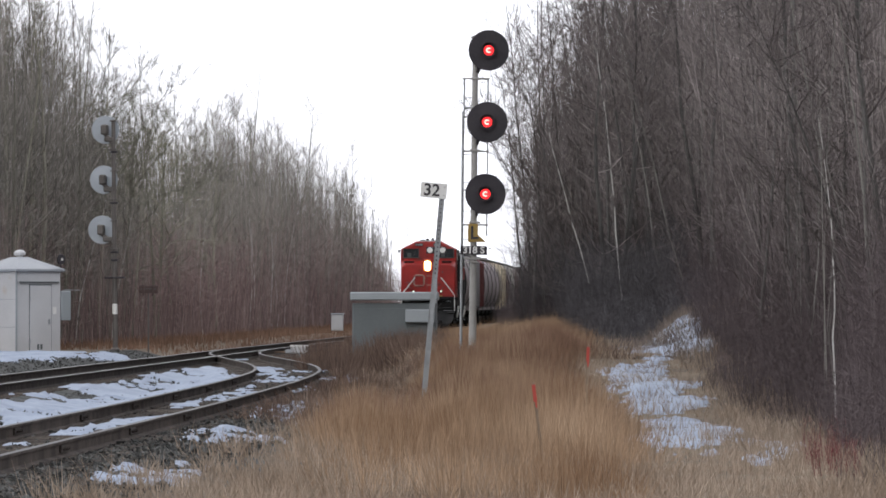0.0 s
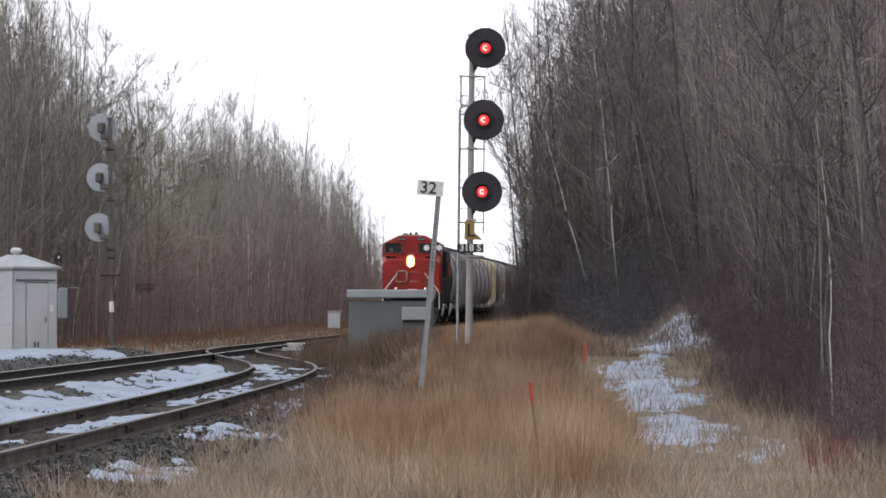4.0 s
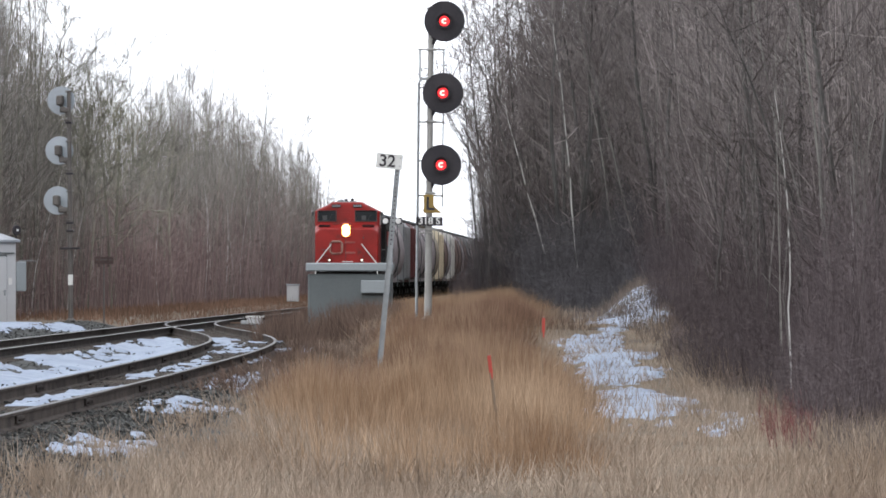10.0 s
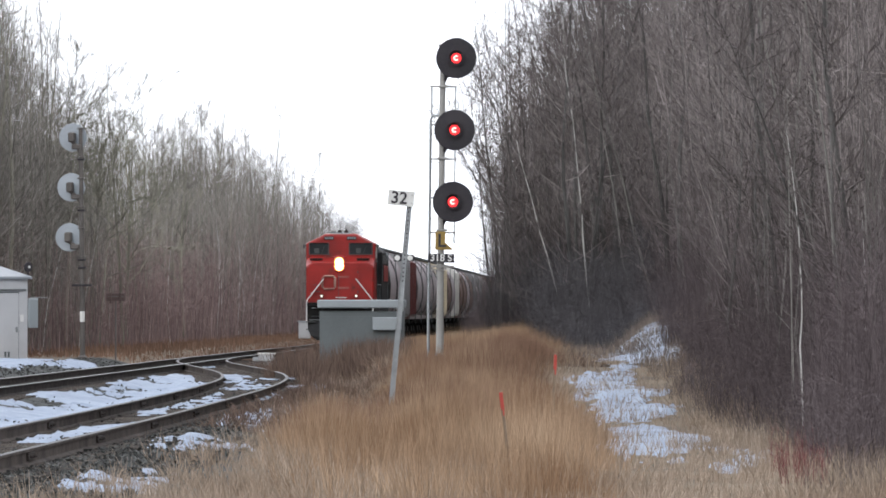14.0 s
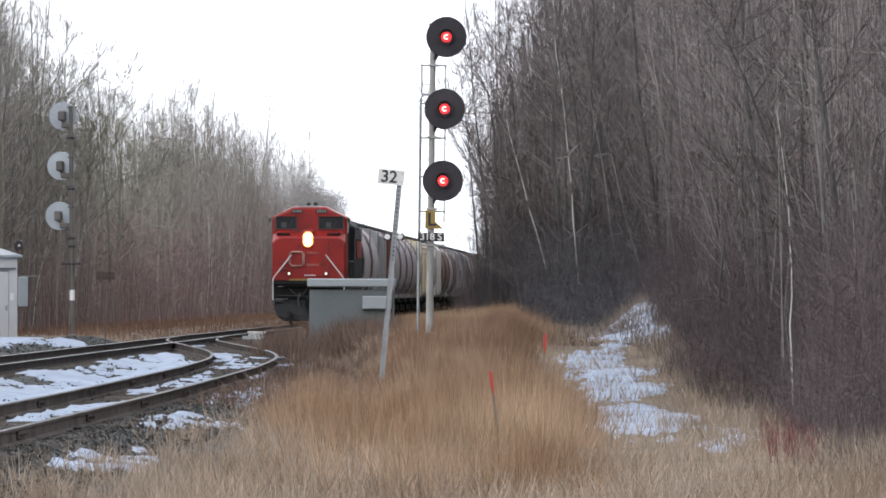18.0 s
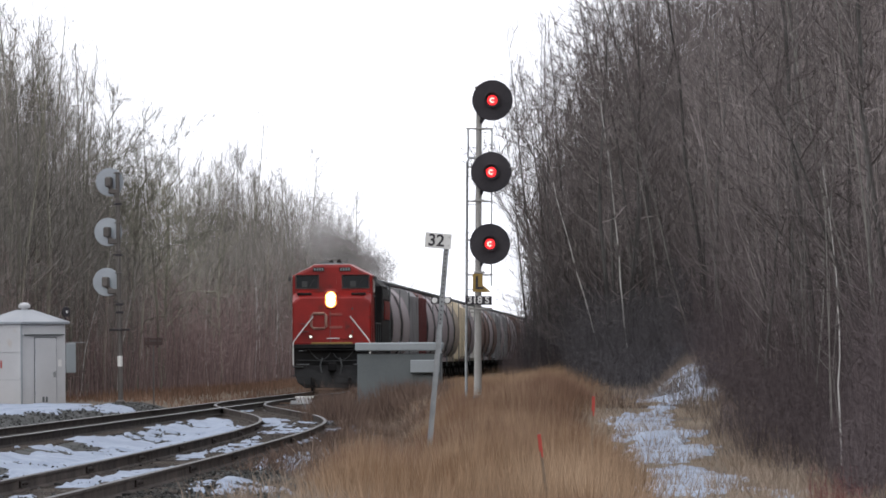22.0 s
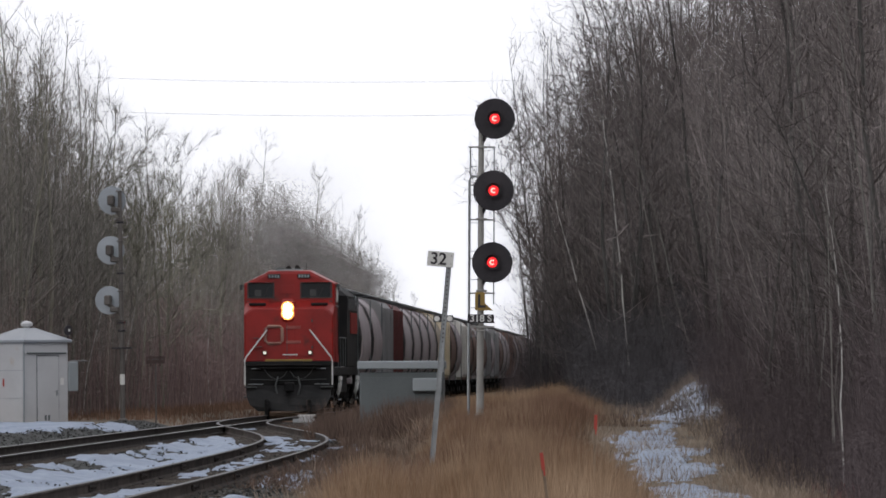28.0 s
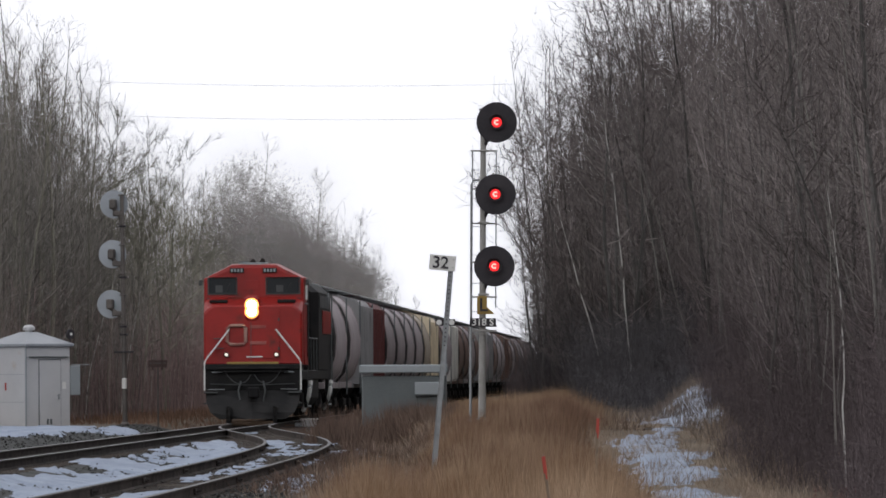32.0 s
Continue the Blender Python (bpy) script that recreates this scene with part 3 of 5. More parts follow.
for z in (4.06, 4.20):
    part("rivet", Geo().lathe([(0.003, -0.008), (0.011, -0.008), (0.011, 0)], (0.035, -0.032, z), "y", 8), M["galv"], board)

# ---- twin round reflectors on a bar ----
rf = thing("reflector_marker", pose(-6.17, 230, 0.61) @ Matrix.Diagonal((1.2, 1.2, 1.2, 1)), "low post with two round white reflectors on a black bar", "marker")
part("post", Geo().tube([(0, 0.02, -0.75), (0, 0.02, 1.86)], 0.022, 8), M["galv"], rf)
bar = part("bar", Geo().box((0.0, 0, 1.934), (0.47, 0.02, 0.16), 0.03), M["disc"], rf)
for x in (-0.15, 0.15):
    part("reflector", Geo().lathe([(0.005, -0.02), (0.062, -0.02), (0.066, -0.012), (0.066, 0)], (x, -0.005, 1.934), "y", 20), M["white"], bar, "round white reflector")

# ---- grey relay case ----
case = thing("relay_case", pose(-6.88, 215, 0.05) @ Matrix.Diagonal((1.37, 1.37, 1.37, 1)), "grey steel railway relay case half hidden by dry grass", "relay case")
part("body", Geo().box((0, 0.45, 0.43), (1.60, 0.9, 1.18), 0.015), M["boxgrey"], case)
part("lid", Geo().box((0, 0.42, 1.155), (1.68, 1.06, 0.16), 0.02), M["lid"], case, "paler overhanging lid")
part("terminal_box", Geo().box((0.50, -0.09, 0.775), (0.56, 0.18, 0.25), 0.015), M["lid"], case, "small pale box on the front")
part("hasp", Geo().box((0.35, -0.012, 0.45), (0.05, 0.02, 0.035), 0.006), M["disc"], case)
for x in (-0.78, 0.78):
    part("hinge", Geo().tube([(x, -0.02, 1.115), (x, -0.02, 1.195)], 0.012, 6), M["boxgrey"], case)
part("front_panel", Geo().box((-0.26, -0.006, 0.43), (1.02, 0.012, 0.98), 0.006), M["boxgrey"], case)
part("side_panel", Geo().box((0.52, -0.006, 0.3), (0.5, 0.012, 0.62), 0.006), M["boxgrey"], case)

# ---- instrument hut ----
hut = thing("instrument_hut", pose(-19.37, 249, -0.24, 0, 0, 45) @ Matrix.Diagonal((1.03, 1.03, 1.05, 1)), "small white steel instrument hut with a pyramid roof", "hut")
part("wall_shell", Geo().box((0, 0, 1.28), (1.72, 1.72, 2.5), 0.02), M["hut"], hut)
roof = part("roof", Geo().loft([[(-a, -a, z), (a, -a, z), (a, a, z), (-a, a, z)] for a, z in ((0.93, 2.50), (0.95, 2.52), (0.95, 2.58), (0.18, 2.93))]), M["hutroof"], hut, "pale blue-grey pyramid roof")
part("vent", Geo().lathe([(0.10, 2.85), (0.10, 2.97), (0.17, 2.98), (0.18, 3.06), (0.12, 3.12), (0.03, 3.14)], (0, 0, 0), "z", 16), M["hut"], roof, "round roof vent")
door = part("door", Geo().box((0.06, -0.875, 1.10), (0.82, 0.04, 1.98), 0.012), M["hut"], hut, "white steel door")
part("door_handle", Geo().box((0.38, -0.91, 1.05), (0.05, 0.05, 0.16), 0.01).tube([(0.38, -0.92, 1.08), (0.30, -0.92, 1.08)], 0.012, 6), M["galv"], door)
for dx in (-0.05, 0.08):
    part("door_louvre", Geo().box((0.0 + dx, -0.90, 0.33), (0.07, 0.02, 0.16), 0.006), M["boxgrey"], door)
for z in (0.5, 1.7):
    part("door_hinge", Geo().tube([(-0.36, -0.90, z - 0.06), (-0.36, -0.90, z + 0.06)], 0.014, 6), M["galv"], door)
for x0, x1 in ((-0.37, -0.345), (0.465, 0.49)):
    part("door_frame", Geo().box(((x0 + x1) / 2, -0.865, 1.10), (x1 - x0, 0.03, 2.06), 0.004), M["boxgrey"], hut)
part("door_frame", Geo().box((0.06, -0.865, 2.125), (0.86, 0.03, 0.025), 0.004), M["boxgrey"], hut)
for z in (0.9, 1.7):
    part("wall_seam", Geo().box((-0.864, 0.0, z), (0.008, 1.66, 0.012), 0.002), M["lid"], hut)
part("corner_post", Geo().box((-0.865, -0.865, 1.28), (0.05, 0.05, 2.5), 0.008), M["lid"], hut)
part("drip_strip", Geo().box((0.0, -0.89, 2.2), (1.5, 0.06, 0.04), 0.01), M["boxgrey"], hut)
part("notice", Geo().box((0.62, -0.865, 1.38), (0.14, 0.01, 0.2), 0.003), M["white"], hut)
part("meter_box", Geo().box((1.07, -0.72, 1.52), (0.38, 0.30, 0.86), 0.02), M["lid"], hut, "grey-green cable box on the wall")
part("cable_arm", Geo().tube([(1.07, -0.72, 1.97), (1.55, -0.95, 1.97)], 0.014, 6), M["galv"], hut)
part("red_tag", Geo().box((-0.868, 0.05, 1.35), (0.01, 0.07, 0.22), 0.003), M["orange"], hut)
part("bell", Geo().lathe([(0.02, -0.05), (0.14, -0.05), (0.15, 0.0), (0.10, 0.06), (0.03, 0.08)], (0.86, -0.86, 2.86), "y", 18).tube([(0.86, -0.86, 2.5), (0.86, -0.86, 2.78)], 0.02, 6), M["disc"], hut, "black round bell on the roof corner")
part("bell_boss", Geo().lathe([(0.004, -0.07), (0.035, -0.07), (0.035, -0.05)], (0.86, -0.86, 2.86), "y", 12), M["white"], hut)
part("foundation", Geo().box((0, 0, -0.06), (1.95, 1.95, 0.18), 0.02), M["ballast"], hut)

# ---- small things by the line ----
cab = thing("cable_cabinet", pose(-16.5, 424, -0.08), "small white trackside cabinet with a grey lid", "cabinet")
part("body", Geo().box((0, 0, 0.42), (0.62, 0.5, 0.84), 0.02), M["hut"], cab)
part("lid", Geo().box((0, 0, 0.87), (0.72, 0.6, 0.08), 0.02), M["hutroof"], cab)
part("door", Geo().box((0, -0.256, 0.42), (0.52, 0.012, 0.7), 0.005), M["hut"], cab)

sm = thing("switch_machine", pose(-11.2, 257, -0.15) @ Matrix.Diagonal((0.8, 0.8, 0.9, 1)), "pale grey switch machine beside the rail", "switch machine")
part("motor_case", Geo().box((0, 0, 0.12), (0.62, 0.5, 0.24), 0.03), M["hut"], sm)
part("cover", Geo().box((0.0, 0, 0.26), (0.70, 0.56, 0.06), 0.015), M["white"], sm)
part("crank_housing", Geo().box((-0.42, -0.05, 0.07), (0.25, 0.2, 0.14), 0.02), M["galv"], sm)
part("throw_rod", Geo().tube([(-0.3, 0.1, 0.05), (-1.9, 0.1, 0.05)], 0.025, 6), M["rust"], sm)

ds = thing("signboard", pose(-16.25, 262, -0.1), "dark brown board on a thin post, seen from behind", "sign")
part("post", Geo().tube([(0, 0, -0.15), (0, 0, 2.0)], 0.026, 8), M["darkmast"], ds)
part("board", Geo().box((0, -0.03, 1.96), (0.60, 0.02, 0.23), 0.009), M["signback"], ds)
for x in (-0.16, 0.14):
    part("cleat", Geo().box((x, -0.055, 1.93), (0.07, 0.03, 0.34), 0.008), M["signback"], ds)
part("brace", Geo().box((0, -0.045, 1.98), (0.5, 0.02, 0.04), 0.006), M["darkmast"], ds)

for x, y, h, lean in ((-0.98, 112, 1.52, 2), (-1.28, 95, 1.19, -7)):
    st = thing("marker_stake", pose(x, y, -0.6, 0, lean, 0), "thin wooden stake with orange-red flagging tape", "stake", "marker stakes")
    part("stake", Geo().box((0, 0, h / 2), (0.035, 0.02, h), 0.004), M["stake"], st)
    part("flagging", Geo().box((0, -0.012, h - 0.12), (0.042, 0.012, 0.2), 0.004).box((0.006, -0.014, h - 0.24), (0.02, 0.006, 0.1), 0.002), M["orange"], st)

# overhead wires far behind, between poles hidden in the woods
for k, (z, y) in enumerate(((33.9, 900), (30.2, 900))):
    g = Geo()
    pts = []
    for i in range(41):
        x = -88 + 96 * i / 40
        pts.append((x, y, z - 0.9 + 0.9 * ((x + 28.75) / 37.5) ** 2))
    g.tube(pts, 0.014, 5, cap=False)
    tagged(new("overhead_wire", g.mesh("overhead_wire", M["galv"])), "thin slack overhead wire across the sky", "wire", "overhead wires")
for x in (-88, 8):
    pl = thing("power_pole", pose(x, 900, -0.5), "tall wooden power pole far behind the trees", "pole", "power poles")
    part("pole", Geo().tube([(0, 0, 0), (0, 0, 36.6)], [0.26, 0.14], 10), M["tie"], pl)
    part("crossarm", Geo().box((0, 0, 33.6), (0.2, 2.4, 0.2), 0.02), M["tie"], pl)


# ---- train ----
TRAIN_V = 6.4
Y_END = 252.3      # front of the locomotive at the end


def wheelset(parent, y, r=0.46):
    ax = part("wheelset", Geo().tube([(-0.75, 0, 0), (0.75, 0, 0)], 0.08, 8), M["rust"], parent)
    ax.matrix_local = pose(0, y, r)
    for x in (-0.72, 0.72):
        part("wheel", Geo().lathe([(0.10, -0.07), (r * 0.55, -0.035), (r * 0.86, -0.05), (r + 0.025, -0.06), (r + 0.02, -0.035), (r, -0.03), (r - 0.005, 0.06), (r * 0.85, 0.05), (r * 0.5, 0.03), (0.1, 0.07)],
                                  (x, 0, 0), "x", 14), M["black"], ax)
    return ax


AXLES = []


def locomotive():
    lo = thing("locomotive", pose(MAIN_X, 457, 0), "red and black diesel freight locomotive with lit headlight", "locomotive")
    # cab and nose: rings across the body, from the front backwards (half width, z) outline
    def ring(y, hw, zlo, zsh, ztop, top_hw):
        return [(-hw, y, zlo), (hw, y, zlo), (hw, y, zsh), (top_hw + 0.18, y, ztop - 0.10), (top_hw, y, ztop), (-top_hw, y, ztop), (-top_hw - 0.18, y, ztop - 0.10), (-hw, y, zsh)]
    g = Geo().loft([ring(0.64, 1.46, 1.85, 3.36, 3.60, 1.16), ring(0.68, 1.52, 1.82, 3.42, 3.64, 1.22), ring(1.29, 1.53, 1.8, 3.72, 3.9, 1.30), ring(1.9, 1.53, 1.8, 3.74, 3.92, 1.32)])
    nose = part("nose", g, M["red"], lo, "wide red nose")
    g = Geo().loft([ring(1.30, 1.48, 2.9, 4.42, 4.81, 0.66), ring(1.34, 1.54, 2.9, 4.48, 4.90, 0.70), ring(1.9, 1.55, 1.8, 4.50, 4.94, 0.70), ring(4.3, 1.55, 1.8, 4.50, 4.94, 0.70)])
    part("cab", g, M["red"], lo, "red cab with sloped roof edges")
    for x0, x1 in ((-1.38, -0.56), (0.42, 1.40)):
        c = (x0 + x1) / 2
        w = part("windshield", Geo().box((c, 1.285, 4.25), (x1 - x0, 0.03, 0.46), 0.05), M["dark"], lo, "dark windshield pane")
        part("window_frame", Geo().box((c, 1.29, 4.50), (x1 - x0 + 0.1, 0.05, 0.04), 0.01).box((c, 1.29, 4.0), (x1 - x0 + 0.1, 0.05, 0.04), 0.01)
             .box((x0 - 0.03, 1.29, 4.25), (0.04, 0.05, 0.5), 0.01).box((x1 + 0.03, 1.29, 4.25), (0.04, 0.05, 0.5), 0.01), M["hose"], w)
        part("sunshade", Geo().box((c, 1.245, 4.53), (x1 - x0, 0.09, 0.025), 0.008), M["red"], w)
        part("wiper", Geo().tube([(c + 0.1, 1.26, 4.04), (c + 0.25, 1.255, 4.34)], 0.008, 4), M["hose"], w)
        part("seat_back", Geo().box((c - 0.1, 1.266, 4.16), (0.22, 0.01, 0.22), 0.03), M["hose"], w, "grey seat seen through the glass")
    part("centre_window", Geo().box((-0.08, 1.288, 4.27), (0.5, 0.025, 0.30), 0.04), M["red"], lo)
    for x in (-0.52, 0.50):
        nb = part("number_board", Geo().box((x, 1.27, 4.73), (0.44, 0.06, 0.15), 0.01), M["black"], lo, "small black number board with pale figures")
        for k in range(4):
            part("bar", Geo().box((x - 0.15 + 0.1 * k, 1.236, 4.73), (0.06, 0.012, 0.10), 0.003), M["lid"], nb)
    for x in (-1.14, 1.10):
        part("grille", Geo().box((x * 0.94, 0.97, 3.77), (0.56, 0.30, 0.10), 0.03), M["black"], lo, "dark sand-filler panel")
    hl = part("headlight", Geo().box((-0.03, 0.80, 3.55), (0.50, 0.5, 0.80), 0.12), M["red"], lo, "headlight housing")
    for z in (3.65, 3.45):
        part("headlamp", Geo().lathe([(0.01, -0.05), (0.12, -0.04), (0.155, 0.0), (0.155, 0.02)], (-0.03, 0.545, z), "y", 24), M["headlamp"], hl, "lit headlamp")
        # The part named reflector is the lamps' glare, added as a glowing ring.
        part("reflector", Geo().lathe([(0.14, -0.02), (0.215, -0.02), (0.22, 0.0), (0.22, 0.02), (0.14, 0.02)], (-0.03, 0.555, z), "y", 24), M["lampglare"], hl, "amber ring of painted headlamp glare")
    for x in (-0.82, 0.73):
        d = part("ditch_light", Geo().lathe([(0.055, 0.0), (0.085, 0.0), (0.085, 0.12), (0.055, 0.14)], (x, 0.48, 2.12), "y", 16), M["black"], lo)
        part("lens", Geo().lathe([(0.005, -0.015), (0.05, -0.01), (0.055, 0.02)], (x, 0.48, 2.12), "y", 16), M["ditch"], d, "glowing ditch light")
    # pale emblem strokes on the nose
    em = part("emblem", Geo().tube([(-0.30, 0.60, 3.02), (-0.70, 0.60, 3.02), (-0.79, 0.60, 2.94), (-0.79, 0.60, 2.52), (-0.70, 0.60, 2.44), (-0.30, 0.60, 2.44), (-0.22, 0.60, 2.52), (-0.22, 0.60, 2.94), (-0.30, 0.60, 3.02)], 0.055, 6),
              M["worn"], lo, "worn pale rounded emblem frame")
    for z in (2.98, 2.48):
        part("emblem_bar", Geo().box((0.16, 0.612, z), (0.5, 0.03, 0.10), 0.02), M["faded"], em, "almost worn-off emblem bar")
    part("nose_door", Geo().box((0.52, 0.63, 2.75), (0.62, 0.03, 1.5), 0.03), M["red"], lo)
    part("nose_panel", Geo().box((0.05, 0.612, 2.05), (0.5, 0.03, 0.04), 0.01), M["white"], lo)
    part("yellow_sill", Geo().box((0, 0.40, 1.86), (1.6, 0.06, 0.07), 0.01), M["yellow"], lo, "yellow edge of the front platform")
    # front platform, pilot and plough
    part("front_platform", Geo().box((0, 0.62, 1.74), (3.06, 0.55, 0.17), 0.02), M["black"], lo)
    part("pilot_plate", Geo().box((0, 0.52, 1.36), (2.95, 0.16, 0.70), 0.03), M["black"], lo)
    part("plough", Geo().loft([[(-1.46, 0.45, 1.02), (0, 0.40, 1.02), (1.46, 0.45, 1.02), (1.46, 0.62, 1.02), (0, 0.62, 1.02), (-1.46, 0.62, 1.02)],
                               [(-1.42, 0.18, 0.62), (0, 0.02, 0.62), (1.42, 0.18, 0.62), (1.42, 0.5, 0.62), (0, 0.5, 0.62), (-1.42, 0.5, 0.62)],
                               [(-1.30, 0.06, 0.34), (0, -0.16, 0.34), (1.30, 0.06, 0.34), (1.30, 0.45, 0.34), (0, 0.45, 0.34), (-1.30, 0.45, 0.34)],
                               [(-1.02, 0.0, 0.13), (0, -0.24, 0.13), (1.02, 0.0, 0.13), (1.02, 0.4, 0.13), (0, 0.4, 0.13), (-1.02, 0.4, 0.13)]]), M["plough"], lo, "dark grey snow plough")
    part("coupler", Geo().box((0, 0.12, 0.95), (0.26, 0.75, 0.28), 0.05).box((0.05, -0.22, 0.95), (0.36, 0.2, 0.34), 0.06), M["black"], lo)
    for sx in (-1, 1):
        g = Geo().tube([(sx * 0.72, 0.42, 2.90), (sx * 1.44, 0.36, 1.98), (sx * 1.49, 0.36, 1.86), (sx * 1.49, 0.36, 1.02)], 0.028, 6)
        part("handrail", g, M["white"], lo, "white front handrail")
        part("step_edge", Geo().box((sx * 1.12, 0.36, 1.58), (0.30, 0.05, 0.03), 0.01), M["lid"], lo)
        part("step_edge", Geo().box((sx * 1.12, 0.30, 1.05), (0.5, 0.05, 0.025), 0.01), M["galv"], lo)
        part("mirror", Geo().box((sx * 1.66, 1.55, 4.36), (0.10, 0.05, 0.18), 0.02).tube([(sx * 1.54, 1.6, 4.40), (sx * 1.66, 1.58, 4.40)], 0.012, 5), M["hose"], lo)
        pts = [(sx * 0.05, 0.33, 1.50)] + [(sx * (0.05 + 0.82 * k / 8), 0.33, 1.50 - 0.34 * math.sin(math.pi * min(1, k / 8 * 1.02)) ** 0.7 + 0.14 * k / 8) for k in range(1, 9)]
        part("air_hose", Geo().tube(pts, 0.016, 6), M["hose"], lo, "grey air hose")
        # White on the right pane stands for light reflected in the glass.
        part("side_window", Geo().box((sx * 1.57, 2.75, 4.08), (0.02, 1.3, 0.5), 0.02), M["white" if sx > 0 else "dark"], lo)
        part("cab_door", Geo().box((sx * 1.57, 3.8, 3.1), (0.02, 0.65, 2.1), 0.02), M["black"], lo)
        # side steps
        for y in (4.9, 20.6):
            stp = part("side_steps", Geo().box((sx * 1.46, y, 1.05), (0.10, 0.95, 1.2), 0.02), M["black"], lo)
            arc = [(sx * (1.60 - 0.24 * (1 - k / 8) ** 2), y - 0.45 + 0.34 * (1 - math.sin(math.pi * k / 8)) * (1 if k < 4 else 0.5), 0.36 + 0.115 * k) for k in range(9)]
            part("step_rail", Geo().tube(arc, 0.07, 6), M["white"], stp, "pale curved step side")
            part("step_rail", Geo().tube([(a, b + 0.95, c) for a, b, c in arc], 0.04, 6), M["lid"], stp, "pale curved step side")
            part("grab_rail", Geo().tube([(sx * 1.56, y - 0.45, 1.3), (sx * 1.56, y - 0.45, 2.6)], 0.014, 5), M["hose"], stp)
            for z in (0.5, 0.8, 1.12):
                part("step", Geo().box((sx * 1.55, y, z), (0.08, 0.8, 0.05), 0.01), M["lid"], stp)
        part("walkway_rail", Geo().tube([(sx * 1.5, 5.4, 2.65), (sx * 1.5, 20.2, 2.65)], 0.02, 5), M["boxgrey"], lo)
        for k in range(8):
            part("stanchion", Geo().tube([(sx * 1.5, 5.4 + 2.1 * k, 1.65), (sx * 1.5, 5.4 + 2.1 * k, 2.65)], 0.015, 5), M["boxgrey"], lo)
    # dark strip under the windows, seams and small fittings of the front
    part("cab_seam", Geo().box((0, 1.287, 3.86), (2.9, 0.02, 0.03), 0.005).box((-0.06, 0.605, 2.5), (0.02, 0.02, 1.25), 0.004), M["hose"], lo)
    part("anticlimber", Geo().box((0, 0.30, 1.70), (2.2, 0.16, 0.06), 0.015).box((0, 0.30, 1.60), (2.2, 0.16, 0.04), 0.012), M["black"], lo)
    for x in (-1.30, 1.30):
        part("front_step", Geo().box((x, 0.42, 0.62), (0.42, 0.34, 0.05), 0.01), M["hose"], lo)
        part("front_step", Geo().box((x, 0.42, 0.95), (0.42, 0.34, 0.05), 0.01), M["hose"], lo)
        part("grab_iron", Geo().tube([(x * 1.09, 1.28, 3.0), (x * 1.12, 1.22, 3.05), (x * 1.12, 1.22, 3.75), (x * 1.09, 1.28, 3.8)], 0.012, 5), M["red"], lo)
    part("uncoupling_lever", Geo().tube([(-1.3, 0.36, 1.22), (-0.2, 0.34, 1.18), (0.2, 0.34, 1.18), (1.3, 0.36, 1.22)], 0.014, 5), M["hose"], lo)
    part("antenna", Geo().tube([(0.55, 2.2, 4.92), (0.55, 2.2, 5.2)], 0.012, 5).box((-0.35, 2.4, 4.98), (0.3, 0.3, 0.1), 0.03), M["hose"], lo)
    for z in (2.3, 2.75, 3.2):
        part("door_latch", Geo().box((0.80, 0.60, z), (0.05, 0.03, 0.10), 0.01), M["hose"], lo)
    part("nose_step", Geo().box((-1.05, 0.50, 2.32), (0.3, 0.16, 0.03), 0.008).box((-1.1, 0.55, 2.62), (0.22, 0.1, 0.03), 0.008), M["hose"], lo)
    part("brake_hose", Geo().tube([(0.32, 0.30, 1.30), (0.40, 0.18, 1.0), (0.34, 0.12, 0.7), (0.30, 0.16, 0.55)], 0.03, 6), M["hose"], lo)
    part("brake_hose", Geo().tube([(-0.36, 0.30, 1.30), (-0.44, 0.18, 1.0), (-0.38, 0.12, 0.72)], 0.03, 6), M["hose"], lo)
    for k in range(9):
        part("louvre", Geo().box((1.065, 5.4 + 0.72 * k, 3.55), (0.03, 0.5, 0.7), 0.01), M["hose"], lo)
    for k in range(5):
        part("hood_door", Geo().box((1.068, 5.6 + 1.25 * k, 2.5), (0.03, 1.1, 1.2), 0.015), M["black"], lo)
    for k in range(6):
        part("radiator_shutter", Geo().box((1.56, 13.2 + 1.2 * k, 3.85), (0.03, 1.05, 0.4), 0.015), M["hose"], lo)
    part("cab_sill", Geo().box((1.57, 2.9, 3.70), (0.03, 1.9, 0.05), 0.01), M["lid"], lo)
    part("awning", Geo().box((1.62, 2.75, 4.40), (0.16, 1.4, 0.03), 0.01), M["hose"], lo)
    # frame, hood, radiators, tank
    part("frame", Geo().box((0, 11.6, 1.48), (3.05, 21.4, 0.30), 0.03), M["black"], lo)
    part("hood", Geo().loft([[(-1.05, y, 1.6), (1.05, y, 1.6), (1.05, y, 4.25), (0.8, y, 4.5), (-0.8, y, 4.5), (-1.05, y, 4.25)] for y in (4.3, 12.0)]), M["black"], lo, "black long hood")
    part("radiator", Geo().loft([[(-hw, y, 1.65), (hw, y, 1.65), (hw, y, 4.15), (hw - 0.4, y, 4.48), (-hw + 0.4, y, 4.48), (-hw, y, 4.15)] for y, hw in ((12.0, 1.3), (12.4, 1.54), (21.6, 1.54), (21.9, 1.4))]), M["black"], lo, "black radiator section")
    part("red_panel", Geo().box((1.555, 18.2, 3.2), (0.03, 6.2, 0.75), 0.02), M["red"], lo, "red panel on the rear side")
    # Pale grey paints the bright reflection in this window.
    part("rear_window", Geo().box((1.555, 19.6, 4.02), (0.03, 1.3, 0.36), 0.02), M["lid"], lo)
    part("exhaust_stack", Geo().box((0, 9.0, 4.62), (0.5, 1.0, 0.26), 0.03), M["black"], lo)
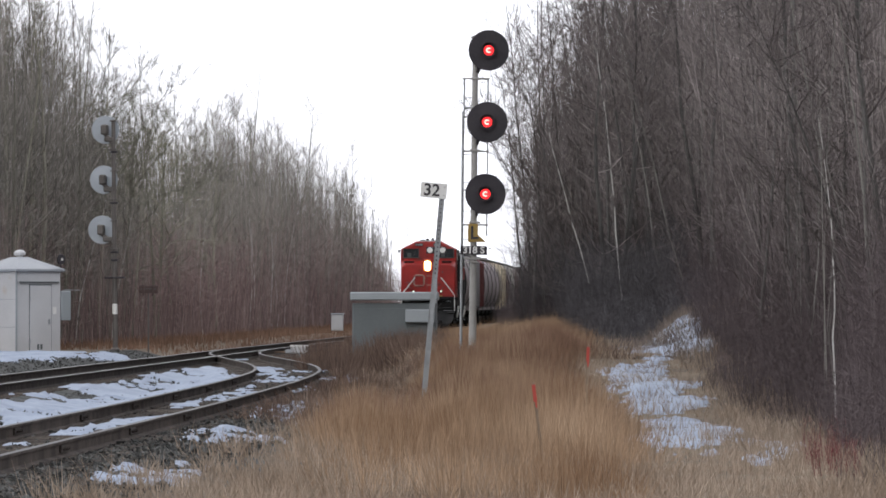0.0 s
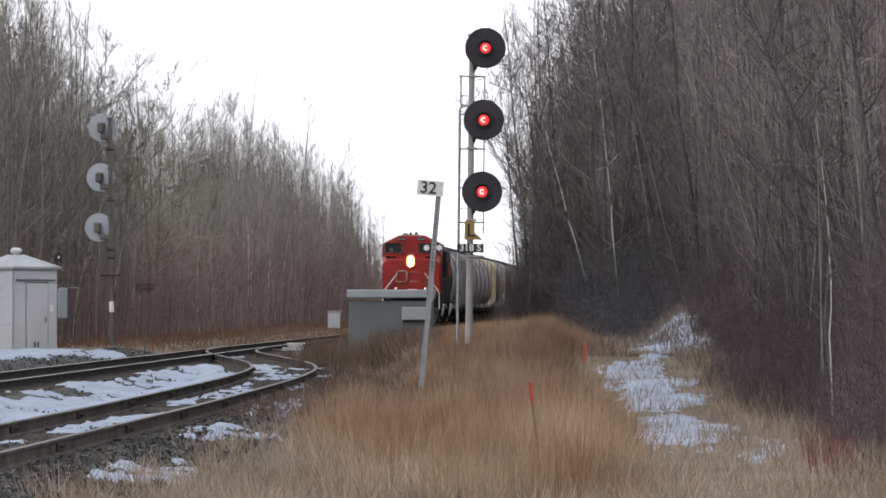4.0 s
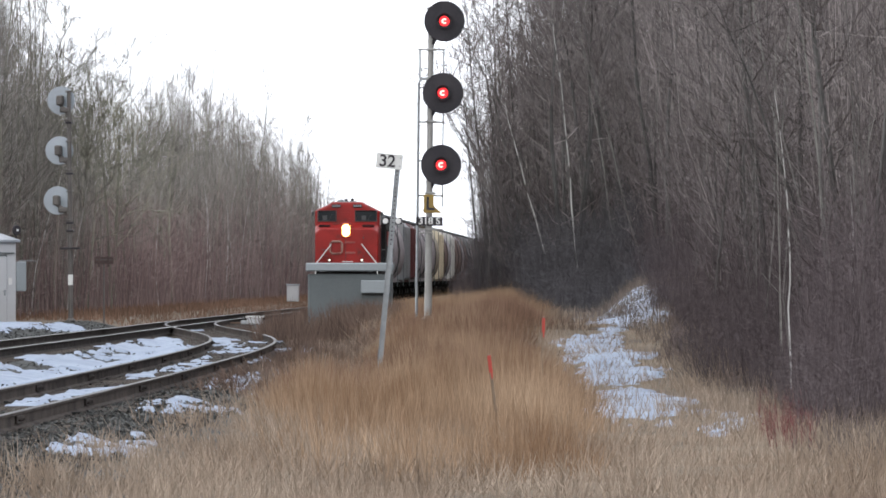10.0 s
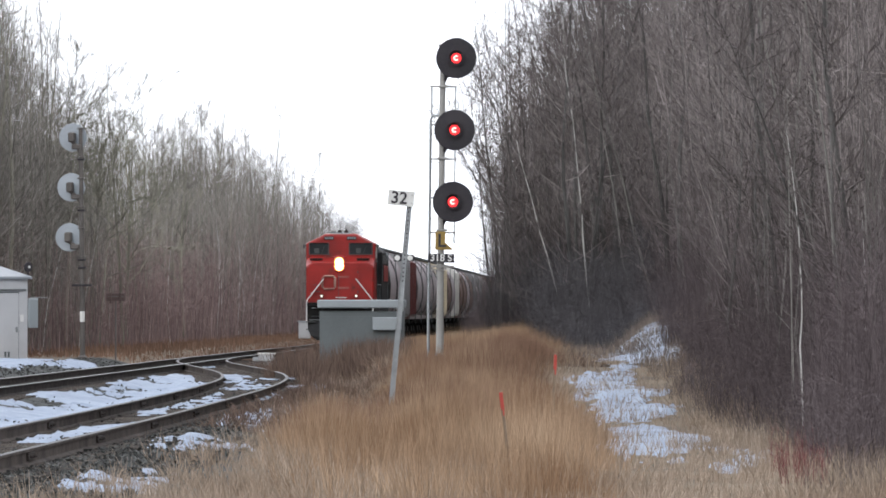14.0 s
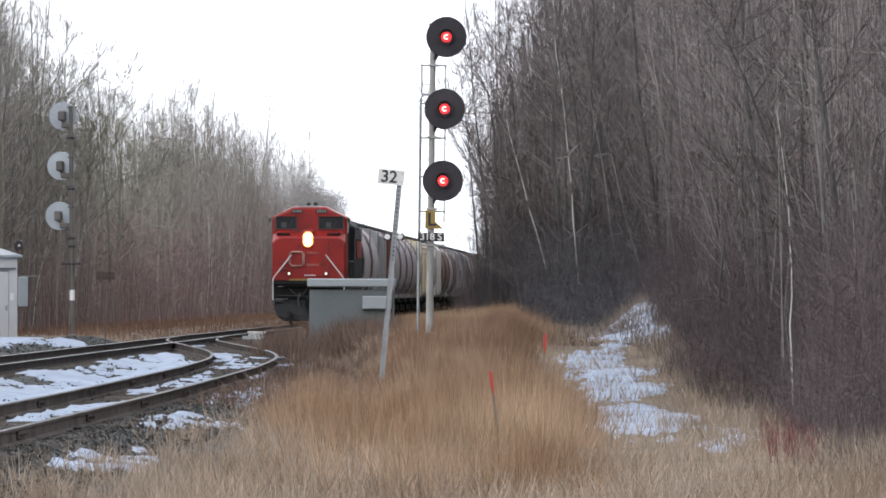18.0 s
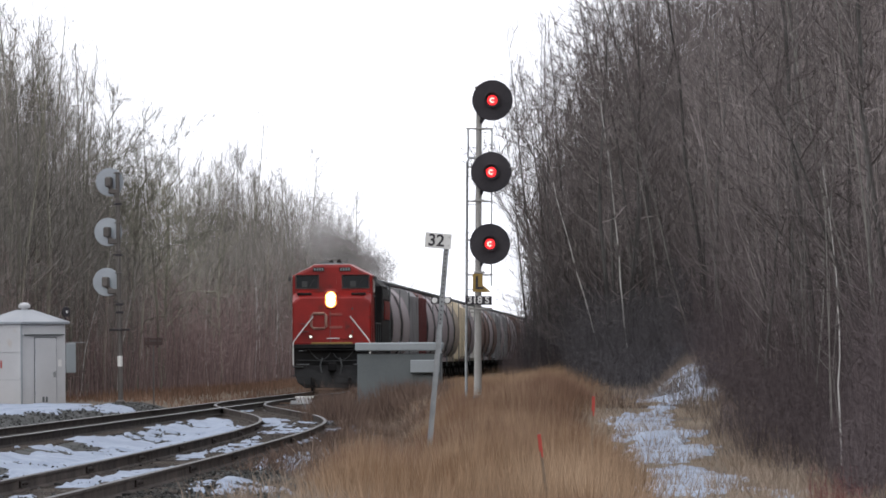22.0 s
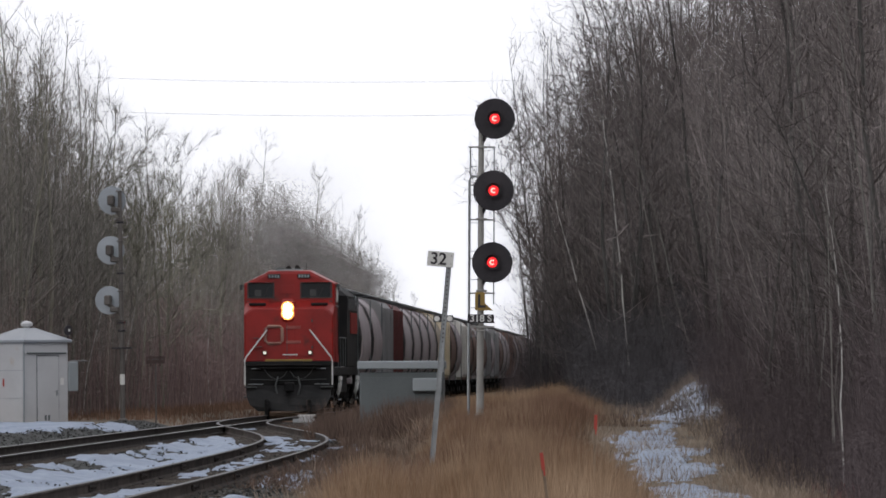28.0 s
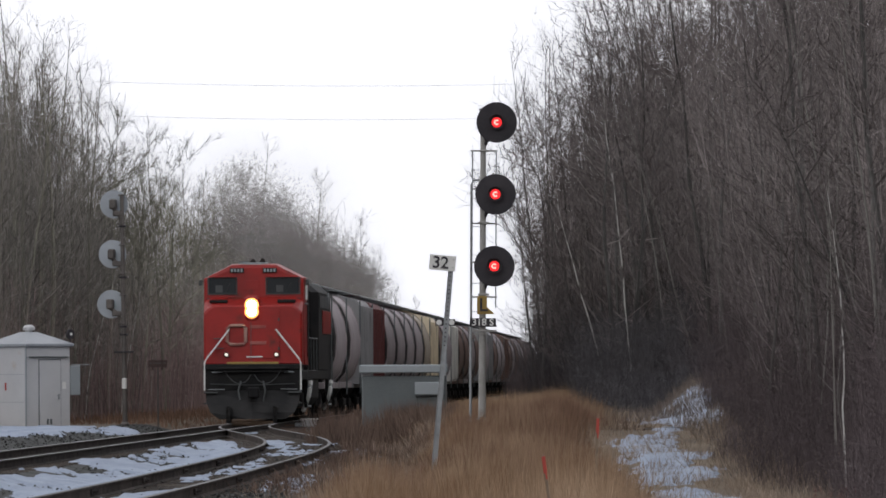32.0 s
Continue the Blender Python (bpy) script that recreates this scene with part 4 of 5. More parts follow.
    part("roof_equipment", Geo().box((0, 12.5, 4.58), (1.3, 2.2, 0.2), 0.05).lathe([(0.6, 4.5), (0.6, 4.66), (0.2, 4.68)], (0, 18, 0), "z", 16).lathe([(0.6, 4.5), (0.6, 4.66), (0.2, 4.68)], (0, 20, 0), "z", 16), M["black"], lo)
    part("horn", Geo().tube([(0.2, 3.0, 5.04), (0.2, 3.5, 5.04)], [0.09, 0.03], 8).tube([(-0.1, 3.0, 5.02), (-0.1, 3.5, 5.02)], [0.09, 0.03], 8).box((0, 3.3, 4.96), (0.5, 0.2, 0.06), 0.01), M["black"], lo)
    part("roof_edge", Geo().box((0.0, 1.40, 4.95), (0.9, 0.2, 0.05), 0.02), M["lid"], lo)
    part("fuel_tank", Geo().loft([[(-1.45, y, 0.75), (-1.2, y, 0.45), (1.2, y, 0.45), (1.45, y, 0.75), (1.45, y, 1.35), (-1.45, y, 1.35)] for y in (8.8, 14.0)]), M["black"], lo)
    for y0 in (4.6, 17.6):
        bogie = part("bogie", Geo().box((-1.05, y0, 0.72), (0.22, 4.9, 0.36), 0.05).box((1.05, y0, 0.72), (0.22, 4.9, 0.36), 0.05).box((0, y0, 0.75), (2.1, 0.5, 0.3), 0.05)
                     .tube([(1.2, y0 - 1.5, 0.9), (1.2, y0 - 1.5, 0.5)], 0.12, 8).tube([(1.2, y0 + 1.5, 0.9), (1.2, y0 + 1.5, 0.5)], 0.12, 8), M["black"], lo)
        for k in (-1.85, 0, 1.85):
            AXLES.append((wheelset(lo, y0 + k, 0.53), 0.53))
    return lo


def hopper_car(round_side, colour):
    """A covered hopper car, front end at local y = 0, about 11.7 m long."""
    car = thing("hopper_car", pose(MAIN_X, 480, 0), {"grey": "weathered grey", "pale": "pale grey", "maroon": "dark maroon", "tan": "dusty tan", "cream": "cream", "rust": "orange-brown", "white": "off-white", "brown": "dark brown"}[colour]
                + (" round-sided covered hopper car in the train" if round_side else " straight-sided covered hopper car in the train"), "freight car", "freight cars")
    L = 11.7
    if round_side:
        prof = [(-1.05, 1.15), (1.05, 1.15), (1.40, 1.55), (1.58, 2.15), (1.61, 2.75), (1.52, 3.35), (1.28, 3.90), (0.90, 4.27), (0.40, 4.45), (-0.40, 4.45), (-0.90, 4.27), (-1.28, 3.90), (-1.52, 3.35), (-1.61, 2.75), (-1.58, 2.15), (-1.40, 1.55)]
        rings = []
        for y, k in ((0.55, 0.90), (0.75, 0.97), (1.35, 1.0), (L - 1.35, 1.0), (L - 0.75, 0.97), (L - 0.55, 0.90)):
            rings.append([(x * k, y, 2.8 + (z - 2.8) * k) for x, z in prof])
        part("body", Geo().loft(rings[2:4]), PAINT[colour], car, smooth=True)
        # The dark of the gap between cars is painted onto the round ends.
        part("end_cap", Geo().loft(rings[:3]), M["black"], car, "rounded end blackened with the shade of the gap")
        part("end_cap", Geo().loft(rings[3:]), M["black"], car, "rounded end blackened with the shade of the gap")
        for y in (1.5, L - 1.5):
            rr = [[(x * k, yy, 2.8 + (z - 2.8) * k) for x, z in prof] for yy, k in ((y - 0.05, 1.0), (y - 0.05, 1.022), (y + 0.05, 1.022), (y + 0.05, 1.0))]
            part("hoop", Geo().loft(rr), PAINT[colour], car)
    else:
        prof = [(-1.50, 1.15), (1.50, 1.15), (1.55, 1.25), (1.55, 4.0), (1.35, 4.25), (0.5, 4.48), (-0.5, 4.48), (-1.35, 4.25), (-1.55, 4.0), (-1.55, 1.25)]
        part("body", Geo().loft([[(x, y, z) for x, z in prof] for y in (1.0, L - 1.0)]), PAINT[colour], car)
        for y0 in (0.62, L - 0.98):
            part("end_wall", Geo().loft([[(x * 0.97, y, z) for x, z in prof] for y in (y0, y0 + 0.36)]), PAINT[colour], car)
        for k in range(9):
            y = 1.1 + (L - 2.2) * k / 8
            for sx in (-1, 1):
                part("side_post", Geo().box((sx * 1.58, y, 2.65), (0.08, 0.1, 2.75), 0.015), PAINT[colour], car)
    part("roof_walk", Geo().box((0.42, L / 2, 4.60), (0.5, L - 0.6, 0.05), 0.01).box((-0.42, L / 2, 4.60), (0.5, L - 0.6, 0.05), 0.01), M["lid"], car, "grated roof walk")
    for k in range(4):
        part("hatch", Geo().lathe([(0.30, 4.42), (0.33, 4.60), (0.30, 4.68), (0.05, 4.72)], (0, 1.9 + (L - 3.8) * k / 3, 0), "z", 14), PAINT[colour], car)
    for y in (0.55, L - 0.55):
        part("end_sheet", Geo().box((0, y, 2.6), (0.12, 0.25, 2.6), 0.02).box((0.9, y, 2.2), (0.12, 0.2, 1.9), 0.02).box((-0.9, y, 2.2), (0.12, 0.2, 1.9), 0.02), PAINT[colour], car)
        part("coupler", Geo().box((0, 0.05 if y < 2 else L - 0.05, 0.92), (0.3, 0.9, 0.3), 0.05), M["rust"], car)
    for sx in (-1, 1):
        lad = part("ladder", Geo().tube([(sx * 1.50, 0.35, 0.8), (sx * 1.50, 0.35, 4.2)], 0.022, 5).tube([(sx * 1.50, 0.80, 0.8), (sx * 1.50, 0.80, 4.2)], 0.018, 5), M["boxgrey"], car)
        for k in range(8):
            part("rung", Geo().tube([(sx * 1.51, 0.35, 0.9 + 0.45 * k), (sx * 1.51, 0.80, 0.9 + 0.45 * k)], 0.014, 4), M["boxgrey"], lad)
    part("sill", Geo().box((0, L / 2, 1.12), (2.5, L - 0.3, 0.22), 0.02), PAINT[colour], car)
    for k in range(3):
        y = L / 2 + (k - 1) * 2.2
        part("chute", Geo().loft([[(-1.1, y - 1, 1.2), (1.1, y - 1, 1.2), (1.1, y + 1, 1.2), (-1.1, y + 1, 1.2)], [(-0.6, y - 0.3, 0.45), (0.6, y - 0.3, 0.45), (0.6, y + 0.3, 0.45), (-0.6, y + 0.3, 0.45)]]), M["black"], car)
    for y in (1.9, L - 1.9):
        part("bogie", Geo().box((-0.98, y, 0.5), (0.16, 2.2, 0.28), 0.05).box((0.98, y, 0.5), (0.16, 2.2, 0.28), 0.05).box((0, y, 0.6), (2.0, 0.4, 0.25), 0.05), M["black"], car)
        for k in (-0.88, 0.88):
            wheelset(car, y + k)
    return car


LOCO = locomotive()
CARS = []
ORDER = [("c", "grey"), ("c", "grey"), ("f", "pale"), ("f", "maroon"), ("c", "grey"), ("c", "grey"), ("c", "grey"), ("c", "grey"), ("c", "tan"), ("f", "cream"), ("c", "brown"), ("c", "grey"),
         ("f", "white"), ("c", "brown"), ("c", "brown"), ("c", "grey"), ("c", "brown"), ("f", "pale"), ("c", "grey"), ("f", "pale"), ("c", "brown"), ("c", "grey"), ("c", "grey"), ("f", "brown"),
         ("c", "brown"), ("c", "grey"), ("c", "brown"), ("c", "grey"), ("c", "grey"), ("c", "brown"), ("f", "grey"), ("c", "grey"), ("c", "brown"), ("c", "grey")]
MADE = {}
for k, key in enumerate(ORDER):
    if key in MADE:
        car = copy_thing(MADE[key], pose(MAIN_X, 480, 0))
    else:
        car = MADE[key] = hopper_car(key[0] == "c", key[1])
    CARS.append((car, 23.2 + 12.8 * k))


def drive_train():
    times = [0.0, 0.3, 1.0] + [float(k) for k in range(2, 31)] + [31.0, 31.7, 32.0]

    def front(t):
        return Y_END + TRAIN_V * (32 - t)
    walk(LOCO, [(t, pose(MAIN_X, front(t), grade(front(t) + 8))) for t in times])
    for car, back in CARS:
        walk(car, [(t, pose(MAIN_X, front(t) + back, grade(front(t) + back + 5))) for t in times])
    for ax, r in AXLES:
        at = ax.matrix_local.copy()
        n = int(TRAIN_V * 32 / r / radians(80)) + 1
        walk(ax, [(32 * k / n, at @ Matrix.Rotation(TRAIN_V * 32 * k / n / r, 4, "X")) for k in range(n + 1)])


# ---- exhaust: rigid soot puffs that leave the stack, rise and drift ----
def puff_mesh(seed, count, size, grain, mat):
    rng = np.random.RandomState(seed)
    g = Geo()
    for _ in range(count):
        u = rng.normal(0, 1, 3)
        far = math.sqrt(float(u @ u))
        if far > 1.9:
            u *= rng.uniform(0.5, 1.8) / far
        c = u * size
        a = grain * rng.uniform(0.5, 1.4) * (1.35 - 0.5 * min(far, 1.9))
        g.add([c + rng.normal(0, 1, 3) * a for _ in range(3)], [(0, 1, 2)])
    return g.mesh("smoke_puff", mat, fix=False)


PUFFS = []
puff_kinds = [puff_mesh(3, 4600, (0.48, 0.9, 0.42), 0.023, M["smoke"]), puff_mesh(4, 4600, (0.65, 1.3, 0.62), 0.023, M["smoke"]),
              puff_mesh(5, 4600, (0.80, 1.8, 0.9), 0.022, M["thinsmoke"])]
srng = np.random.RandomState(12)
for k in range(114):
    t0 = 10.5 + 21.3 * (k / 114) ** 0.78
    ob = new("smoke_puff", puff_kinds[k % 3])
    tagged(ob, "puff of dark diesel exhaust above the locomotive", "smoke", "exhaust puffs")
    PUFFS.append((ob, t0, k % 3, srng.uniform(-1, 1, 4)))


def drive_smoke():
    for ob, t0, kind, r in PUFFS:
        rows = []
        young = 1 - smooth(15, 24, t0)
        for i in range(65):
            t = i * 0.5
            a = t - t0
            fy = Y_END + TRAIN_V * (32 - t) + 9.0
            if a < 0:
                rows.append((t, pose(MAIN_X, fy, 3.2)))
                continue
            ye = Y_END + TRAIN_V * (32 - t0) + 9.0
            rise = (0.75 + 1.25 * kind + 0.75 * r[0]) * (1 - 0.45 * young) * (1 - math.exp(-a / 0.8)) + 0.02 * a
            drift = (-0.4 - 0.65 * kind + 0.9 * r[1]) * (1 - math.exp(-a / 1.0)) - 0.04 * a
            carry = 6.0 * (1 - math.exp(-a / 0.9))
            rows.append((t, pose(MAIN_X + drift, ye - carry + 2.0 * r[2], 4.55 + rise, 8 * a * r[3], 0, 10 * a * r[1])))
        walk(ob, rows)


# ---- trees ----
def tree_meshes(seed, height, limbs, low, r0, spread, rise, sway, fork=1.0):
    """A sinuous trunk with limbs that curve upwards and fork twice into fine twigs."""
    rng = np.random.RandomState(seed)
    trunk, crown = Geo(), Geo()
    n = 12
    pts = [Vector((0, 0, -0.3))]
    d = Vector((rng.normal(0, sway), rng.normal(0, sway), 1))
    for i in range(n):
        d = (d + Vector((rng.normal(0, sway), rng.normal(0, sway), 0)) - Vector((pts[-1].x, pts[-1].y, 0)) * 0.012).normalized()
        d.z = max(d.z, 0.8)
        pts.append(pts[-1] + d * (height / n))
    trunk.tube(pts, [r0 * (1 - 0.93 * i / n) + 0.004 for i in range(n + 1)], 6)

    def on(f):
        u = f * n
        i = min(int(u), n - 1)
        return pts[i].lerp(pts[i + 1], u - i)

    def bend(v, s, up):
        return Vector((v.x + rng.normal(0, s), v.y + rng.normal(0, s), v.z + rng.normal(0, s) + up)).normalized()
    for _ in range(limbs):
        f = low + (0.985 - low) * rng.uniform() ** 0.85
        az, el = rng.uniform(0, 2 * math.pi), radians(rng.uniform(*rise))
        ln = max(1.0, spread * height * (0.3 + 0.7 * (1 - f) ** 0.8) * (0.55 + 0.45 * smooth(low - 0.05, low + 0.2, f)) * rng.uniform(0.55, 1.15))
        d = Vector((math.cos(az) * math.cos(el), math.sin(az) * math.cos(el), math.sin(el)))
        q = [on(f)]
        for _ in range(5):
            d = bend(d, 0.12, 0.15)
            q.append(q[-1] + d * ln / 5)
        rr = max(0.011, r0 * 0.32 * (1 - 0.8 * f))
        crown.tube(q[:2] + q[3:], [rr, rr * 0.82, rr * 0.5, rr * 0.32, 0.003], 3, cap=False)
        for k in range(int((2.5 + 1.5 * ln) * fork)):
            u = rng.uniform(0.12, 0.97) * 5
            i = min(int(u), 4)
            s = q[i].lerp(q[i + 1], u - i)
            e = bend((q[i + 1] - q[i]).normalized(), 0.6, 0.05)
            h = max(0.5, ln * rng.uniform(0.18, 0.46))
            m = s + e * h * 0.5
            e = bend(e, 0.15, 0.38)
            tip = m + e * h * 0.55
            crown.whip(s, m, tip, 0.0078)
            for _ in range(2):
                f2 = rng.uniform(0.1, 0.9)
                s2 = m.lerp(tip, f2) if rng.uniform() < 0.6 else s.lerp(m, f2)
                crown.spike(s2, s2 + bend(e, 0.6, 0.15) * rng.uniform(0.25, 0.6), 0.0058)
    return trunk, crown


def spreading_meshes(seed, height, limbs, r0):
    """A broad old tree: heavy limbs that arch outwards, forked again and again."""
    rng = np.random.RandomState(seed)
    trunk, crown = Geo(), Geo()
    trunk.tube([(0, 0, -0.3), (0.1, 0, height * 0.3), (0.25, 0.1, height * 0.6), (0.3, 0.1, height * 0.9)], [r0, r0 * 0.8, r0 * 0.5, 0.02], 8)

    def bough(p, d, ln, r, level):
        q = [Vector(p)]
        n = 6
        for k in range(n):
            d = (d + Vector(rng.normal(0, 0.15, 3)) + Vector((0, 0, 0.03 if level else -0.09 + 0.035 * k))).normalized()
            q.append(q[-1] + d * ln / n)
        crown.tube(q, [max(0.005, r * (1 - 0.145 * i)) for i in range(n + 1)], 4 if level == 0 else 3, cap=False)
        for _ in range((8, 6, 5)[level]):
            u = rng.uniform(0.22, 1.0) * n
            i = min(int(u), n - 1)
            s = q[i].lerp(q[i + 1], u - i)
            e = ((q[i + 1] - q[i]).normalized() + Vector(rng.normal(0, 0.5, 3)) + Vector((0, 0, 0.12))).normalized()
            if level < 2:
                bough(s, e, ln * rng.uniform(0.25, 0.45), r * 0.45, level + 1)
            else:
                crown.spike(s, s + e * rng.uniform(0.35, 0.95), 0.0055)
    for k in range(limbs):
        f = 0.30 + 0.65 * (k + rng.uniform()) / limbs
        az = 2.4 * k + rng.uniform(-0.3, 0.3)
        el = radians(18 + 56 * f + rng.uniform(-10, 10))
        bough((0.25 * f, 0.05, height * f * 0.85), Vector((math.cos(az) * math.cos(el), math.sin(az) * math.cos(el), math.sin(el))), height * (0.60 - 0.28 * f), r0 * 0.28, 0)
    return trunk, crown


TREE_KINDS = []
SHADED_KINDS = []


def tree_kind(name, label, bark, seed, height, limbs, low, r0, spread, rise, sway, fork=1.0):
    """One kind of tree, for the open left side, and arching out of the crowd for the right side, there with shade
    painted into darker bark and twigs.
    """
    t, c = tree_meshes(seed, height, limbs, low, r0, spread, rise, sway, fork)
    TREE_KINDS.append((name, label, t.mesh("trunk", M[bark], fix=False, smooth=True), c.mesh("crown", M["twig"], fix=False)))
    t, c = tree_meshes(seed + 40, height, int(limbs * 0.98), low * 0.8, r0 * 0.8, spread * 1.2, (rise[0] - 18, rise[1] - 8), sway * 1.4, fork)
    SHADED_KINDS.append((t.mesh("trunk", M["birch" if bark == "birch" else "shadebark"], fix=False, smooth=True), c.mesh("crown", M["shadetwig"], fix=False)))


tree_kind("aspen_tree", "bare grey-green aspen with a thin straight trunk", "bark", 1, 13.5, 44, 0.28, 0.075, 0.19, (28, 60), 0.016, 1.25)
tree_kind("aspen_tree", "bare slender aspen with fine upright twigs", "bark", 2, 12.0, 44, 0.20, 0.062, 0.18, (32, 62), 0.02, 1.25)
tree_kind("aspen_tree", "bare leaning aspen with crooked upper limbs", "bark", 3, 14.5, 46, 0.30, 0.085, 0.20, (24, 58), 0.04, 1.2)
tree_kind("young_aspen", "young bare aspen with dense low twigs", "bark", 4, 9.5, 46, 0.10, 0.06, 0.22, (24, 58), 0.03, 1.25)
tree_kind("poplar_tree", "bare spreading poplar with long side limbs", "bark", 5, 12.8, 46, 0.15, 0.115, 0.27, (15, 50), 0.03, 1.2)
tree_kind("birch_tree", "bare white-barked birch with dark marks", "birch", 6, 11.5, 24, 0.45, 0.036, 0.13, (32, 62), 0.035)
tree_kind("alder_bush", "bushy bare young tree at the wood's edge", "bark", 7, 7.0, 52, 0.05, 0.05, 0.29, (16, 58), 0.05, 1.3)
st, sc = spreading_meshes(9, 11.5, 17, 0.12)
TREE_KINDS.append(("poplar_tree", "bare old poplar with heavy arching limbs", st.mesh("trunk", M["bark"], smooth=True, fix=False), sc.mesh("crown", M["bark"], fix=False)))
SHADED_KINDS.append(SHADED_KINDS[4])
st = tree_meshes(12, 12.0, 2, 0.22, 0.036, 0.1, (40, 60), 0.03)[0].mesh("trunk", M["palebark"], fix=False, smooth=True)
TREE_KINDS.append(("aspen_tree", "pale-barked slender aspen at the wood's edge", st, TREE_KINDS[1][3]))
SHADED_KINDS.append((st, SHADED_KINDS[1][1]))
st, sc = tree_meshes(17, 11.5, 9, 0.75, 0.036, 0.10, (40, 66), 0.055)
TREE_KINDS.append(("birch_tree", "thin white birch stem with few twigs", st.mesh("trunk", M["birch"], fix=False, smooth=True), sc.mesh("crown", M["shadetwig"], fix=False)))
SHADED_KINDS.append(TREE_KINDS[-1][2:])


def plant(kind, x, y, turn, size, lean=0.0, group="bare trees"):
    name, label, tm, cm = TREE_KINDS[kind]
    # Right of the main track: meshes whose colours have the shade painted in.
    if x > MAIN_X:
        tm, cm = SHADED_KINDS[kind]
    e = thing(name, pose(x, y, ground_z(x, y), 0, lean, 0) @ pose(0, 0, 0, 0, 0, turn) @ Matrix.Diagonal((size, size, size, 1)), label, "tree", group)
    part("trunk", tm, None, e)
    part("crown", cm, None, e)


trng = np.random.RandomState(31)
# woods left of the line: taller near, then a dip, lower again far off
LEFT_Y, LEFT_SIZE = (262, 312, 340, 362, 385, 410, 440, 485, 530, 595, 690), (1.05, 1.02, 0.84, 0.72, 0.69, 0.76, 0.87, 1.03, 1.04, 0.88, 0.54)
for k in range(136):
    y = 262 + 420 * (k / 136) ** 1.15 + trng.uniform(-4, 4)
    depth = trng.uniform(0, 1) ** 1.3 * 10
    x = -21.2 - depth + trng.uniform(-0.8, 0.8)
    size = float(np.interp(y, LEFT_Y, LEFT_SIZE)) * (0.97 + trng.uniform(-0.11, 0.09))
    plant([0, 1, 0, 2, 3, 1, 0, 5, 4, 6][trng.randint(10)] if depth < 5 else [0, 1, 2, 0][trng.randint(4)], x, y, trng.uniform(0, 360), size)
for x, y, turn, size in ((-21.8, 334, 20, 0.86), (-22.8, 318, 120, 0.95), (-21.4, 352, 250, 0.8)):
    plant(7, x, y, turn, size, 2)
for k in range(14):
    y = 258 + 56 * trng.uniform()
    plant([3, 6, 1, 3][k % 4], -20.9 - 5 * trng.uniform(), y, trng.uniform(0, 360), (1.1 if k % 4 == 1 else 1.0) * (1 + trng.uniform(-0.1, 0.15)))
for k in range(18):
    y = 326 + 76 * trng.uniform()
    plant([4, 6, 3, 4, 1][k % 5], -20.9 - 4 * trng.uniform(), y, trng.uniform(0, 360), (0.8, 1.15, 0.95, 0.72, 0.78)[k % 5] + trng.uniform(-0.08, 0.06))
for k in range(22):
    y = 405 + 220 * trng.uniform()
    plant([0, 1, 3, 1, 6][trng.randint(5)], -20.6 - 7 * trng.uniform() ** 1.4, y, trng.uniform(0, 360), float(np.interp(y, LEFT_Y, LEFT_SIZE)) * (0.98 + trng.uniform(-0.1, 0.06)))
for x, y, lean, size in ((-20.6, 415, 2, 0.55), (-20.7, 424, -3, 0.6), (-20.5, 436, 1, 0.5), (-20.9, 442, 4, 0.6), (-20.6, 290, 9, 0.5), (-20.3, 305, 7, 0.45), (-20.6, 372, -2, 0.5),
                         (-20.7, 448, -2, 0.55), (-20.8, 458, 3, 0.6), (-20.6, 470, -1, 0.5), (-20.9, 486, 2, 0.55)):
    plant(5, x, y, trng.uniform(0, 360), size, lean)
for k in range(62):
    y = 261 + 66 * trng.uniform()
    plant([0, 1, 3, 1, 4, 2][trng.randint(6)], -21.2 - 6 * trng.uniform(), y, trng.uniform(0, 360), float(np.interp(y, LEFT_Y, LEFT_SIZE)) * (0.93 + trng.uniform(-0.1, 0.1)))
# woods right of the clearing
trng = np.random.RandomState(55)
for k in range(88):
    y = 122 + 220 * trng.uniform() ** 0.85
    x = right_edge(y) + 0.3 + trng.uniform() ** 1.3 * 5.0
    if x / y > 0.036:
        x = right_edge(y) + trng.uniform(0, 0.9)
    plant([0, 1, 2, 3, 4, 1, 6, 2, 3, 6][trng.randint(10)], x, y, trng.uniform(0, 360), 1.02 + trng.uniform(-0.12, 0.14), trng.uniform(-3, 3))
for k in range(22):
    y = 345 + 330 * k / 22
    plant([0, 1, 2, 1][trng.randint(4)], right_edge(y) + trng.uniform(0, 5), y, trng.uniform(0, 360), 0.95 + trng.uniform(-0.1, 0.1))
for k in range(30):
    y = 302 + 44 * trng.uniform()
    plant([0, 4, 2, 0, 1, 6, 3][trng.randint(7)], right_edge(y) + trng.uniform(0.2, 4.5), y, trng.uniform(0, 360), 1.05 + trng.uniform(-0.12, 0.12), trng.uniform(-5, 1))
trng = np.random.RandomState(77)
for k in range(14):
    plant(6, -3.3 + trng.uniform(-0.6, 0.9), 332 + 26 * trng.uniform(), trng.uniform(0, 360), (1.25, 1.2, 1.5, 1.05, 0.9)[k % 5] + trng.uniform(-0.1, 0.1), trng.uniform(-6, 0))
trng = np.random.RandomState(91)
for k in range(10):
    plant((6, 2, 3, 0)[k % 4], -2.7 + 0.19 * k, 330 + 18 * trng.uniform(), trng.uniform(0, 360), (1.75, 1.0, 1.25, 1.05)[k % 4] + trng.uniform(-0.08, 0.08), trng.uniform(-6, 0))
trng = np.random.RandomState(92)
